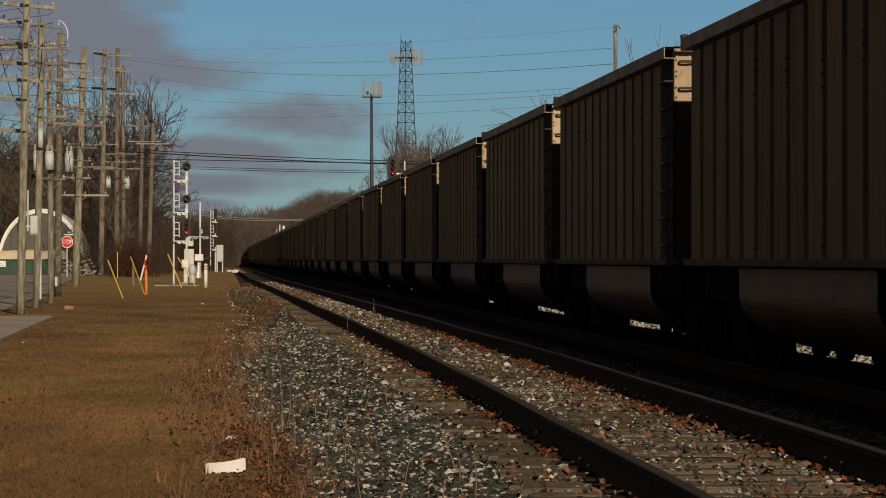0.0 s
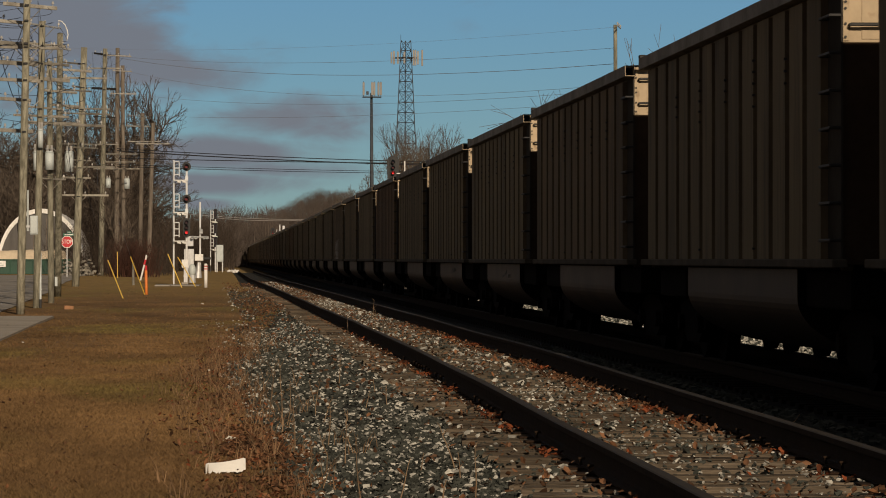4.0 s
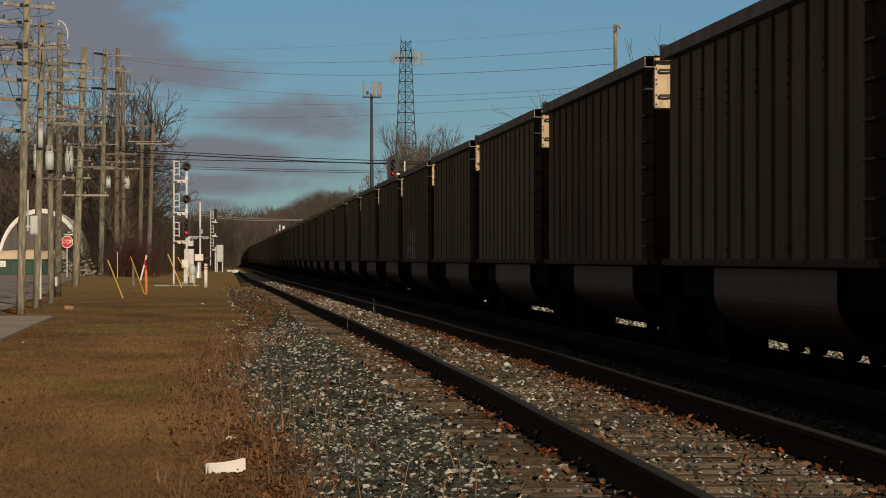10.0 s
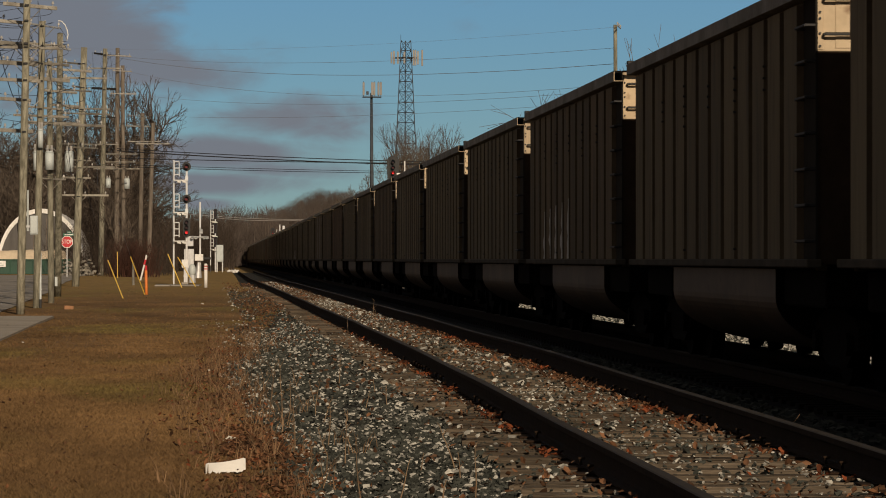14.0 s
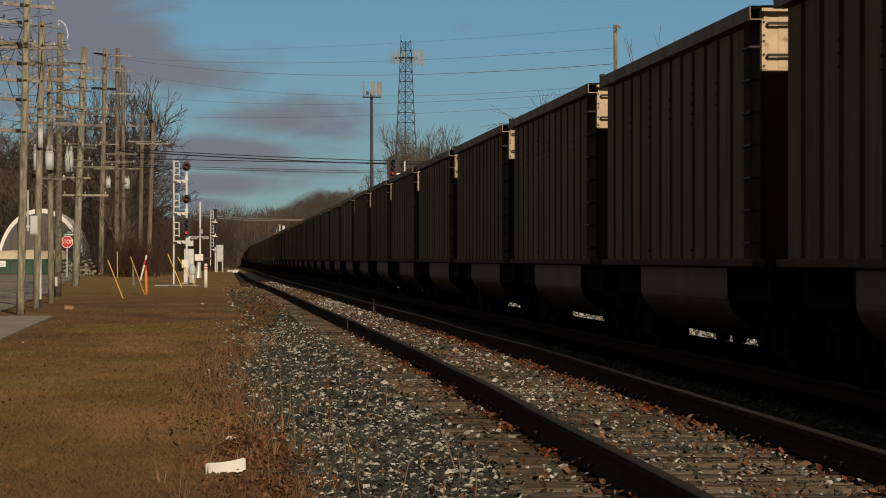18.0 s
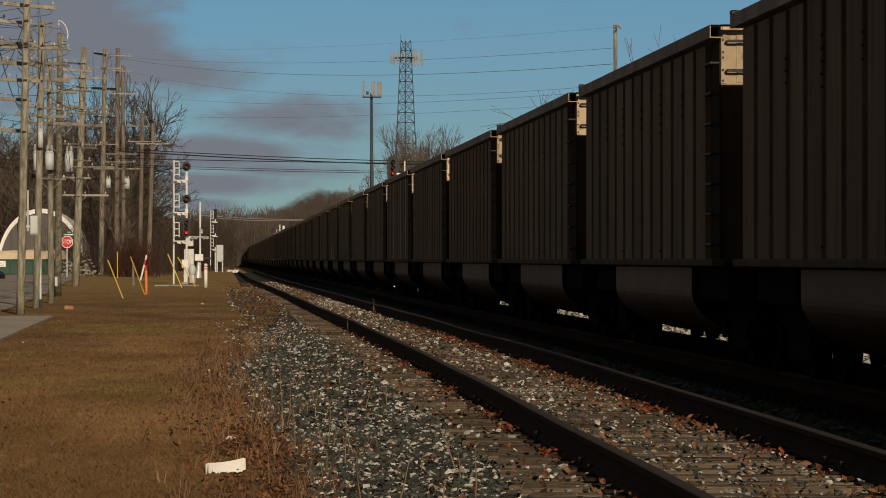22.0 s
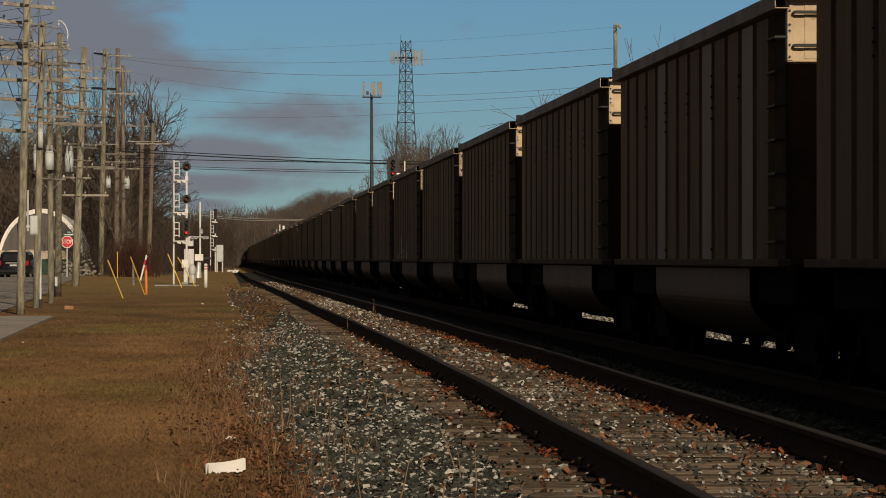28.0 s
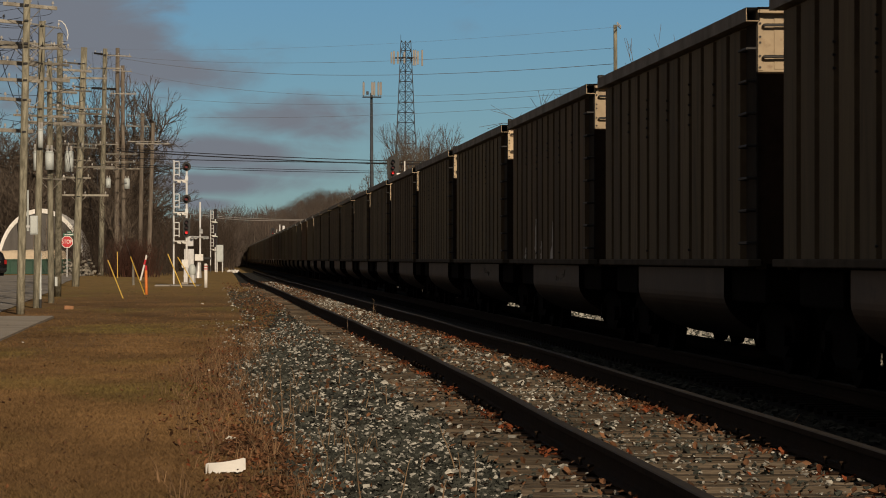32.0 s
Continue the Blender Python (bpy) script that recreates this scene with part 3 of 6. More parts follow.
def leaf_places(n, y0, y1, left, right, seed, size=0.085, z_off=0.03, bunch=0.5, heap=-9):
    r, rows = np.random.RandomState(seed), []
    while len(rows) < n:
        y, x = r.uniform(y0, y1), r.uniform(left, right)
        if left < -2.5 and right < -1.5:
            x = stone_edge(y) + 0.5 * (left + right) + 2.45 + r.normal(0, (right - left) * 0.27)
        if noise.noise(Vector((x * 1.3, y * 0.5, seed))) < bunch * r.uniform(-1, 1) or noise.noise(Vector((0, y * 0.9, seed * 3))) < heap:
            continue
        X = drift(y) + x
        if 24.3 < y < 25.0 and abs(X - 0.03) < 0.35:
            continue
        z = max(ballast_top(X, y), ground_height(X, y)) if x < -1 else ballast_top(X, y)
        s = size * 0.68 * r.uniform(.5, 1.3)
        rows.append((X, y, z + z_off + r.uniform(-.01, .03), r.uniform(0, 6.28), r.uniform(-.9, .9), r.uniform(-.9, .9), s, s, s))
    return rows


leaves = leaf_places(3200, 13, 60, -3.05, -2.3, 3, 0.065) + leaf_places(700, 60, 130, -3.7, -2.0, 23, 0.08) + leaf_places(900, 13, 60, -0.66, -0.45, 5, z_off=0.06) + leaf_places(900, 13, 70, 0.36, 0.66, 6, z_off=0.07) \
    + leaf_places(800, 13, 80, -0.95, -0.83, 7) + leaf_places(900, 13, 90, -0.6, 0.6, 8, z_off=0.07) + leaf_places(500, 13, 70, -2.2, -1.0, 9) + leaf_places(700, 60, 140, -2.2, 0.6, 10, 0.10) \
    + leaf_places(300, 13, 60, -7, -3.4, 11, 0.06, 0.04) + leaf_places(1100, 75, 190, -2.45, -0.85, 27, 0.11) + leaf_places(800, 110, 200, -0.65, 0.65, 28, 0.11, 0.06)
leaves += leaf_places(900, 60, 170, -9.5, -2.6, 71, 0.06, 0.02) + leaf_places(500, 28, 110, -3.5, -2.7, 68, 0.08) + leaf_places(2800, 12.8, 30, -3.0, -2.3, 61, 0.065) + leaf_places(450, 13, 60, -1.35, -0.83, 62, 0.07, 0.075)
russet = leaf_places(300, 13, 60, 0.42, 0.68, 63, 0.075, 0.075, heap=0.2) + leaf_places(240, 13, 60, -0.98, -0.83, 64, 0.07, 0.08, heap=0.2) + leaf_places(160, 13, 80, -0.6, 0.6, 65, 0.06, 0.07, heap=0.1) \
    + leaf_places(420, 13, 60, -3.2, -2.2, 66, 0.06) + leaf_places(120, 60, 130, -0.9, 0.65, 67, 0.09, 0.07)
tagged(new("fallen_leaves", scatter("fallen_leaves", leaf_shapes(), russet, M_LEAF_RED)), "russet red fallen leaves gathered against the rails", "leaves", kind="stuff")
tagged(new("fallen_leaves", scatter("fallen_leaves", leaf_shapes(), leaves, M_LEAF)), "curled brown fallen leaves along the rails and bank", "leaves", kind="stuff")


def grass_blades(n, seed):
    r = np.random.RandomState(seed)
    y = 12.5 + r.gamma(1.5, 17.0, n)
    x = r.uniform(-0.075 * y - 0.6, np.interp(y, [50, 90], [0.95, 2.1]), n)
    keep = x < np.array([drift(q) + stone_edge(q) - 0.1 + 0.3 * noise.noise(Vector((0, q * 0.5, 2))) for q in y])
    x, y = x[keep], y[keep]
    n = len(x)
    z = np.array([ground_height(a, b) for a, b in zip(x, y)]) - 0.005
    h = r.uniform(0.012, 0.034, n) * (0.7 + 0.6 * np.array([noise.noise(Vector((a * 0.8, b * 0.3, 9))) + 0.5 for a, b in zip(x, y)]))
    w = r.uniform(0.003, 0.006, n) * (0.8 + y / 30)
    turn, lean = r.uniform(-.6, .6, n), r.uniform(-1.6, 1.6, n)
    base = np.stack([x, y, z], 1)
    side = np.stack([np.cos(turn) * w, np.sin(turn) * w, 0 * w], 1)
    tip = base + np.stack([lean * h * .8, r.uniform(-1, 1, n) * h, h], 1)
    verts = np.stack([base - side, base + side, tip], 1).reshape(-1, 3)
    return raw("grass", verts, np.arange(3 * n).reshape(-1, 3), M_BLADE)


tagged(new("grass", grass_blades(170000, 5)), "short dry tan grass blades on the mown strip", "grass", kind="stuff")


def tuft_segments(n, seed):
    r, segs = np.random.RandomState(seed), []
    for _ in range(n):
        y = r.uniform(13, 70)
        x = drift(y) + stone_edge(y) - 0.22 + r.normal(0, 0.33)
        z = max(ballast_top(x, y), ground_height(x, y)) if x > drift(y) - 2.4 else ground_height(x, y)
        for _ in range(r.randint(3, 8)):
            h = r.uniform(0.05, 0.22)
            a, b = r.uniform(-.6, .6, 2)
            p = np.array((x + r.normal(0, .04), y + r.normal(0, .05), z))
            m = p + (a * h * .4, b * h * .4, h * .6)
            q = m + (a * h * .7, b * h * .7, h * .4)
            segs += [(*p, *m, .0035, .0028), (*m, *q, .0028, .001)]
    return segs


tagged(new("dry_grass_tufts", sticks("dry_grass_tufts", tuft_segments(380, 8), M_TUFT)), "straw-coloured dry grass tufts along the ballast edge", "grass", kind="stuff")

tagged(new("service_road", raw("service_road", *strip([(1.75, -0.56), (2.6, -0.66), (5.2, -0.70), (6.4, -0.78)], lambda y: TRACK2, list(np.arange(0, 400, 10.0)), 0.02),
           material("pale_road_gravel", (0.19, 0.168, 0.138), (0.05, 0.045, 0.037), 7.0, 0.95, fine=0.8, bump=0.02, bump_scale=20, spec=0.1))),
       "sunlit pale gravel strip beyond the train", "gravel road", kind="structure")
r = np.random.RandomState(71)
verge = [(TRACK2 + r.uniform(1.9, 5.5), 36 + r.uniform(0, 1) ** 1.6 * 130, -0.67, r.uniform(0, 6.28), r.uniform(-.5, .5), r.uniform(-.5, .5), *(r.uniform(.04, .11) * r.uniform(.6, 1.4, 3))) for _ in range(5000)]
gravel_bed(verge, M_STONE_PALE, "pale stones on the gravel strip beyond the train")
gravel_bed([(p[0] + .1, p[1] + .17, *p[2:]) for p in verge[:4000]], M_STONE, "grey stones on the gravel strip beyond the train")


# ---- the coal train: high-sided gondolas with a tub between the trucks
CAR = 16.18                # length over couplers
HALF = 7.29                # half of the body
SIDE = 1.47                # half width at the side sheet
TOP, SILL = 3.90, 1.22     # heights over the rail
POSTS = [(-HALF + 1.225 + 1.04 * i) for i in range(13)]
OUT = SIDE + 0.145         # outer face of the top chord


def hat_post(z0, z1, side):
    """A vertical hat-section side post."""
    bm = B()
    prof = [(0, -0.455), (0.08, -0.385), (0.08, 0.385), (0, 0.455)]
    a = [bm.verts.new((side * x, y, z0)) for x, y in prof]
    b = [bm.verts.new((side * x, y, z1)) for x, y in prof]
    for i in range(3):
        # flanks take the darker brown that carries the shade between posts
        bm.faces.new((a[i], a[i + 1], b[i + 1], b[i])).material_index = 0 if i == 1 else 2
    bm.faces.new(a)
    bm.faces.new(b)
    bmesh.ops.recalc_face_normals(bm, faces=bm.faces)
    return bm


def post_mesh(side, bolts, mat):
    """A post with a row of bolts down its near edge, high up, and one or two low down."""
    bm = hat_post(SILL + 0.03, TOP - 0.185, side)
    plain = len(bm.faces)
    heights = [TOP - 0.56 - i * 0.12 - (0.10 if bolts == 3 else 0) for i in range(bolts)] + ([SILL + 0.16] if bolts == 5 else [])
    for z in heights:
        rod(bm, (side * 0.055, -0.39, z), (side * 0.092, -0.39, z), 0.013, n=6)
    bm.faces.ensure_lookup_table()
    for f in bm.faces[plain:]:
        f.material_index = 1
    return mesh_of("side_post", bm, [mat, M_BLACK, M_SHADE_BROWN])


def chord_mesh():
    """A hollow square chord, open at both ends; its cut edges have sun and shade painted in."""
    bm = B()
    o, i = 0.0725, 0.0645
    ring = lambda r, h0, h1, y: [bm.verts.new(c) for c in ((-r, y, h0), (r, y, h0), (r, y, h1), (-r, y, h1))]
    for y0, y1 in ((-HALF - 0.02, HALF + 0.02),):
        A, C = ring(o, -0.145, 0, y0), ring(o, -0.145, 0, y1)
        a, c = ring(i, -0.137, -0.016, y0), ring(i, -0.137, -0.016, y1)
        for k in range(4):
            m = (k + 1) % 4
            bm.faces.new((A[k], A[m], C[m], C[k]))
            bm.faces.new((a[k], a[m], c[m], c[k]))
            for P, p in ((A, a), (C, c)):
                # left and bottom edges pale as if sunlit, the other two black
                bm.faces.new((P[k], P[m], p[m], p[k])).material_index = 1 if k in (0, 3) else 2
    bmesh.ops.recalc_face_normals(bm, faces=bm.faces)
    return mesh_of("chord", bm, [M_CHORD, M_END, M_STEEL_SHADE])


def tub_mesh():
    """The rounded belly that hangs between the trucks."""
    bm = B()
    w = SIDE - 0.03
    curve = [(w * math.cos(a), 0.88 - 0.64 * math.sin(a)) for a in np.linspace(0, math.pi, 37)]
    prof = [(w, SILL - 0.05)] + curve + [(-w, SILL - 0.05)]
    prism(bm, prof, -4.45, 3.7)
    me = mesh_of("tub", bm, [M_TUB, M_STEEL_SHADE])
    # End faces black: the shade past the tub, put into the colour.
    for p in me.polygons:
        p.material_index = 0 if len(p.vertices) == 4 else 1
    return me


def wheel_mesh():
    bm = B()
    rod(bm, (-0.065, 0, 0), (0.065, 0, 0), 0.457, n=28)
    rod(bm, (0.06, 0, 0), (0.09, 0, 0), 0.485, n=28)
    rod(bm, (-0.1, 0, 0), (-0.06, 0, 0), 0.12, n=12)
    return mesh_of("wheel", bm, M_STEEL_SHADE)


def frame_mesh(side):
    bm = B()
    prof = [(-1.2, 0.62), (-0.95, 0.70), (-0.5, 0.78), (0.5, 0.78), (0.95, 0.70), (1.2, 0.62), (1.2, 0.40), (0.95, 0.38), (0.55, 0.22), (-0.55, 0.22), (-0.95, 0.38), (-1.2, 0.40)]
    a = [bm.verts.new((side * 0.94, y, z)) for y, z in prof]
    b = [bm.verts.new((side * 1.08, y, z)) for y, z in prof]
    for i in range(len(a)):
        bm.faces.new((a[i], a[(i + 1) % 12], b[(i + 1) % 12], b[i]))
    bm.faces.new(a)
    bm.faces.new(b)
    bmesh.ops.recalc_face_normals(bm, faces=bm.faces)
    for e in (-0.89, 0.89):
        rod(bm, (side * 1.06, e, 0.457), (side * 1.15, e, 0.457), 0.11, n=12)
    return mesh_of("truck_frame", bm, M_STEEL_SHADE)


def grab_mesh(width, along_x=False):
    bm = B()
    out = -0.09
    a, b = (-width / 2, width / 2)
    if along_x:
        pts = [(a, 0, 0), (a, out, 0), (b, out, 0), (b, 0, 0)]
    else:
        pts = [(0, a, 0), (out, a, 0), (out, b, 0), (0, b, 0)]
    for p, q in zip(pts, pts[1:]):
        rod(bm, p, q, 0.016, n=6)
    return mesh_of("grab_iron", bm, M_BLACK)


def gon_meshes():
    m = {}
    bm = B()
    box(bm, -SIDE, -SIDE + 0.03, -HALF + 0.14, HALF - 0.14, SILL, TOP - 0.1)
    m["side_l"] = bm
    bm = B()
    box(bm, SIDE - 0.03, SIDE, -HALF + 0.14, HALF - 0.14, SILL, TOP - 0.1)
    m["side_r"] = bm
    bm = B()
    box(bm, -0.07, 0.07, -HALF, HALF, -0.03, 0.05, 0.01)
    m["sill"] = bm
    bm = B()
    box(bm, -SIDE - 0.025, SIDE + 0.025, -0.065, 0.045, -0.018, 0.004, 0.004)
    m["end_cap"] = bm
    bm = B()
    box(bm, -SIDE - 0.02, SIDE + 0.02, -0.05, 0.04, -0.058, -0.018, 0.004)
    m["end_chord"] = bm
    bm = B()
    box(bm, -SIDE - 0.01, SIDE + 0.01, -0.015, 0.015, SILL, TOP - 0.02)
    m["end"] = bm
    bm = B()
    box(bm, -SIDE - 0.015, SIDE + 0.015, -0.02, 0.0, TOP - 0.67, TOP - 0.03, 0.006)
    for e in (-1, 1):
        box(bm, e * (SIDE + 0.017), e * (SIDE - 0.055), -0.034, -0.02, TOP - 0.655, TOP - 0.06, 0.004)
    box(bm, -SIDE + 0.17, SIDE - 0.17, -0.028, -0.02, TOP - 0.64, TOP - 0.08, 0.004)
    m["plate"] = bm
    bm = B()
    for e in (-1, 1):
        for z in (0.16, 0.30, 0.36, 0.50, 0.62):
            rod(bm, (e * (SIDE - 0.02), -0.05, TOP - z), (e * (SIDE - 0.02), -0.02, TOP - z), 0.013, n=6)
        for z in (0.20, 0.33, 0.46, 0.60):
            rod(bm, (e * (SIDE - 0.42), -0.05, TOP - z), (e * (SIDE - 0.42), -0.02, TOP - z), 0.018, n=6)
    m["bolts"] = bm
    bm = B()
    box(bm, -0.05, 0.05, -0.05, 0.05, SILL - 0.06, TOP - 0.15, 0.01)
    m["corner"] = bm
    bm = B()
    box(bm, -0.45, 0.45, -0.05, 0.05, 0.62, 0.70)
    box(bm, -0.17, 0.17, -0.45, 0.45, 0.70, 1.08, 0.02)
    m["sill_centre"] = bm
    return m


def build_car():
    raws = gon_meshes()
    mats = {"chord": M_CHORD, "sill": M_SILL, "end_cap": M_STEEL_SHADE, "end_chord": M_END, "bolts": M_BLACK, "end": M_END_SHADE, "plate": M_END, "corner": M_SHADE_BROWN, "side_l": CAR_PAINTS[0], "side_r": CAR_PAINTS[0], "sill_centre": M_STEEL_SHADE}
    me = {k: mesh_of(k, b, mats[k]) for k, b in raws.items()}
    posts = {(s, r): post_mesh(s, r, CAR_PAINTS[0]) for s in (-1, 1) for r in (0, 3, 5)}
    me["chord"] = chord_mesh()
    car = empty("coal_gondola")
    part("side_sheet", me["side_l"], None, car)
    part("side_sheet", me["side_r"], None, car)
    for s in (-1, 1):
        part("top_chord", me["chord"], None, car).location = (s * (OUT - 0.0725), 0, TOP)
        part("side_sill", me["sill"], None, car).location = (s * (SIDE + 0.05), 0, SILL)
        turn = 0 if s < 0 else 180
        part("end_chord", me["end_chord"], None, car, "bare cream-coloured end rail").matrix_basis = pose(0, s * (HALF - 0.03), TOP, 0, 0, turn)
        part("end_cap", me["end_cap"], None, car).matrix_basis = pose(0, s * (HALF - 0.03), TOP, 0, 0, turn)
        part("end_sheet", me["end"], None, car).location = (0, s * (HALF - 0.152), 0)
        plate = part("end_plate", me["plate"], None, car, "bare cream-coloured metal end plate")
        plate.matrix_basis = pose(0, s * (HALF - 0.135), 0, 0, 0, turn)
        tagged(part("bolts", me["bolts"], None, plate), kind="stuff")
        for e in (-1, 1):
            part("corner_post", me["corner"], None, car).location = (e * (SIDE - 0.055), s * (HALF - 0.225), 0)
        for i, y in enumerate(POSTS):
            r = 5 if i in (4, 8) else 3 if i in (2, 6, 10) else 0
            part("side_post", posts[(s, r)], None, car).location = (s * SIDE, y, 0)
    part("lug", box(B(), -OUT, -OUT + 0.09, HALF - 0.06, HALF + 0.05, TOP, TOP + 0.05, 0.01), M_BLACK, car)
    part("tub", tub_mesh(), None, car, "rounded rusty steel tub")
    grab_side, grab_end = grab_mesh(0.60), grab_mesh(0.46, True)
    part("ladder_panel", box(B(), -SIDE - 0.02, -SIDE, -HALF + 0.1, -HALF + 0.80, SILL + 0.05, TOP - 0.15), M_SLATE, car)
    for i in range(7):
        part("grab_iron", grab_side, None, car, "black grab iron").location = (-SIDE - 0.02, -HALF + 0.42, TOP - 0.42 - i * 0.34)
    for i in range(2):
        part("grab_iron", grab_end, None, car, "black grab iron").location = (-SIDE + 0.29, -HALF + 0.115, TOP - 0.18 - i * 0.33)
    wheel = wheel_mesh()
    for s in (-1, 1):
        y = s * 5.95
        truck = part("truck", box(B(), -1.0, 1.0, y - 0.22, y + 0.22, 0.42, 0.72, 0.03), M_STEEL_SHADE, car, "black cast steel truck")
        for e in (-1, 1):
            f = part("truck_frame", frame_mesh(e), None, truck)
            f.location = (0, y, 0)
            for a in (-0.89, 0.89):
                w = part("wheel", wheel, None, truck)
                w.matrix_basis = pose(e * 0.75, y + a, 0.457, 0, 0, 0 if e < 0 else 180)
        # Added boxes by the trucks that keep low sun off the tub ends.
        part("bolster", box(B(), -1.36, 1.36, s * 4.5, s * 7.0, 0.80, SILL - 0.06, 0.02), M_STEEL_SHADE, car)
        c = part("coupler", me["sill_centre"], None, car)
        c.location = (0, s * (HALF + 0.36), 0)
    bm = B()
    box(bm, -SIDE + 0.03, SIDE - 0.03, -HALF + 0.2, HALF - 0.2, TOP - 0.75, TOP - 0.42)
    part("coal_load", bm, M_COAL, car)
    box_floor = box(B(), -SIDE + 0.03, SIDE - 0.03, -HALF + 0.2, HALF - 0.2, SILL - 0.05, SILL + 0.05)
    part("floor_pan", box_floor, M_STEEL_SHADE, car)
    return car


def build_far_car():
    car = empty("coal_gondola")
    left = [(-SIDE, HALF)]
    for y in POSTS[::-1]:
        left += [(-SIDE, y + 0.455), (-SIDE - 0.08, y + 0.385), (-SIDE - 0.08, y - 0.385), (-SIDE, y - 0.455)]
    left += [(-SIDE, -HALF)]
    plan = left + [(-x, y) for x, y in left[::-1]]
    bm = B()
    lo = [bm.verts.new((x, y, SILL)) for x, y in plan]
    hi = [bm.verts.new((x, y, TOP - 0.15)) for x, y in plan]
    n = len(plan)
    for i in range(n):
        bm.faces.new((lo[i], lo[(i + 1) % n], hi[(i + 1) % n], hi[i]))
    bm.faces.new(lo)
    bm.faces.new(hi)
    bmesh.ops.recalc_face_normals(bm, faces=bm.faces)
    part("body", bm, CAR_PAINTS[0], car)
    bm = B()
    for s in (-1, 1):
        box(bm, s * SIDE - 0.01, s * OUT, -HALF, HALF, TOP - 0.15, TOP)
        box(bm, -SIDE, SIDE, s * HALF - 0.06, s * HALF + 0.06, TOP - 0.15, TOP)
    part("top_chord", bm, M_CHORD, car)
    part("end_sheet", box(B(), -SIDE, SIDE, -HALF - 0.02, -HALF - 0.003, SILL, TOP - 0.70), M_END_SHADE, car)
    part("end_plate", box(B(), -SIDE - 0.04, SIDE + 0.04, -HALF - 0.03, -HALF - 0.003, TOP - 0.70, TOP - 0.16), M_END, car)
    part("tub", tub_mesh(), None, car)
    for s in (-1, 1):
        part("truck", box(B(), -1.1, 1.1, s * 5.95 - 1.3, s * 5.95 + 1.3, 0.0, 0.75), M_STEEL_SHADE, car)
        part("coupler", box(B(), -0.2, 0.2, s * 7.68 - 0.4, s * 7.68 + 0.4, 0.65, 1.0), M_STEEL_SHADE, car)
    return car


def s_of(t):
    """How far the train has come by t seconds."""
    lag = float(np.interp(t, [0, 6, 12, 16, 20, 24, 28, 32], [0.22, 0.13, 0.17, 0.36, 0.62, 0.60, 0.42, 0.36]))
    return 11.02 * t + 0.0098 * t * t + 0.28 * (t / 32) ** 4 - lag


FIRST = 43.3     # where the facing end of car 0 stands at the start
PAINT_ORDER = [0, 0, 1, 0, 2, 0, 1, 0, 0, 0, 3, 2, 0, 1, 0, 0, 2, 1, 0, 0, 3, 1, 0, 2, 0, 0, 1]
CARS = []
gon, far_gon = build_car(), build_far_car()
tinted = {}


def repaint(car, k):
    """The car's own shade of side paint, on meshes shared by all cars of that shade."""
    for o in car.children:
        if o.name.split(".")[0] in ("side_sheet", "side_post", "body"):
            key = (o.data.name.split(".")[0] + str(len(o.data.vertices)) + ("l" if o.data.vertices[0].co.x < 0 else "r") + str(round(o.data.vertices[0].co.x * 100)) + str(round(o.data.vertices[-1].co.x * 100)), k)
            if key not in tinted:
                tinted[key] = o.data.copy()
                tinted[key].materials[0] = CAR_PAINTS[k]
            o.data = tinted[key]


SHADES = ["weathered olive-brown", "dirty brown", "dusty tan", "rust-brown"]
for k in range(-3, 84):
    src = gon if k < 33 else far_gon
    car = copy_thing(src, pose(TRACK2, FIRST + HALF + CAR * k, RAIL2)) if k not in (-3, 33) else src
    car.matrix_basis = pose(TRACK2, FIRST + HALF + CAR * k, RAIL2)
    CARS.append((k, car))
for k, car in CARS:
    shade = PAINT_ORDER[(k + 3) % len(PAINT_ORDER)]
    if k == 19:
        shade = 1
    repaint(car, shade)
    tagged(car, SHADES[shade] + " high-sided coal gondola with ribbed sides, rolling in the train", "railway wagon", "coal train")
    if k == 19:
        side_posts = [o for o in car.children if o.name.startswith("side_post") and o.location.x < 0]
        for o in side_posts:
            if round((o.location.y - POSTS[0]) / 1.04) in (1, 4, 8):
                o.data = o.data.copy()
                o.data.materials[0] = M_PANEL_GREY
    if k in (10, 23):
        rs = random.Random(k)
        for i in (6, 7, 8, 9, 10) if k == 10 else (5, 7, 8, 10):
            top = 0.80 + 0.04 * (10 - i) if k == 10 else (0.62, 0.3, 0.7, 0.2)[(5, 7, 8, 10).index(i)]
            bm, rows = B(), []
            for j in range(9):
                z, w = SILL + 0.06 + top * j / 8, rs.uniform(0.06, 0.42) * (1.15 - 0.8 * j / 8)
                rows.append([bm.verts.new((-SIDE - x, POSTS[i] - 0.383 + y, z)) for x, y in ((0.0802, 0), (0.084, 0), (0.084, w), (0.0802, w))])
            for p, q in zip(rows, rows[1:]):
                for n in range(4):
                    bm.faces.new((p[n], p[(n + 1) % 4], q[(n + 1) % 4], q[n]))
            bm.faces.new(rows[0])
            bm.faces.new(rows[-1])
            bmesh.ops.recalc_face_normals(bm, faces=bm.faces)
            part("scrawl", bm, M_CHALK, car, "white chalky scrawl")
    if k in (4, 5, 23, 24):
        rs = random.Random(k)
        for i in range(5):
            y, z = -2.2 + i * 0.4 + rs.uniform(-.1, .1), 0.90 + rs.uniform(0, 0.1)
            part("scrawl", box(B(), -SIDE + 0.015, -SIDE + 0.035, y - 0.025, y + 0.03, z, z + rs.uniform(0.04, 0.1)), M_PANEL_GREY, car, "pale painted marks on the tub")


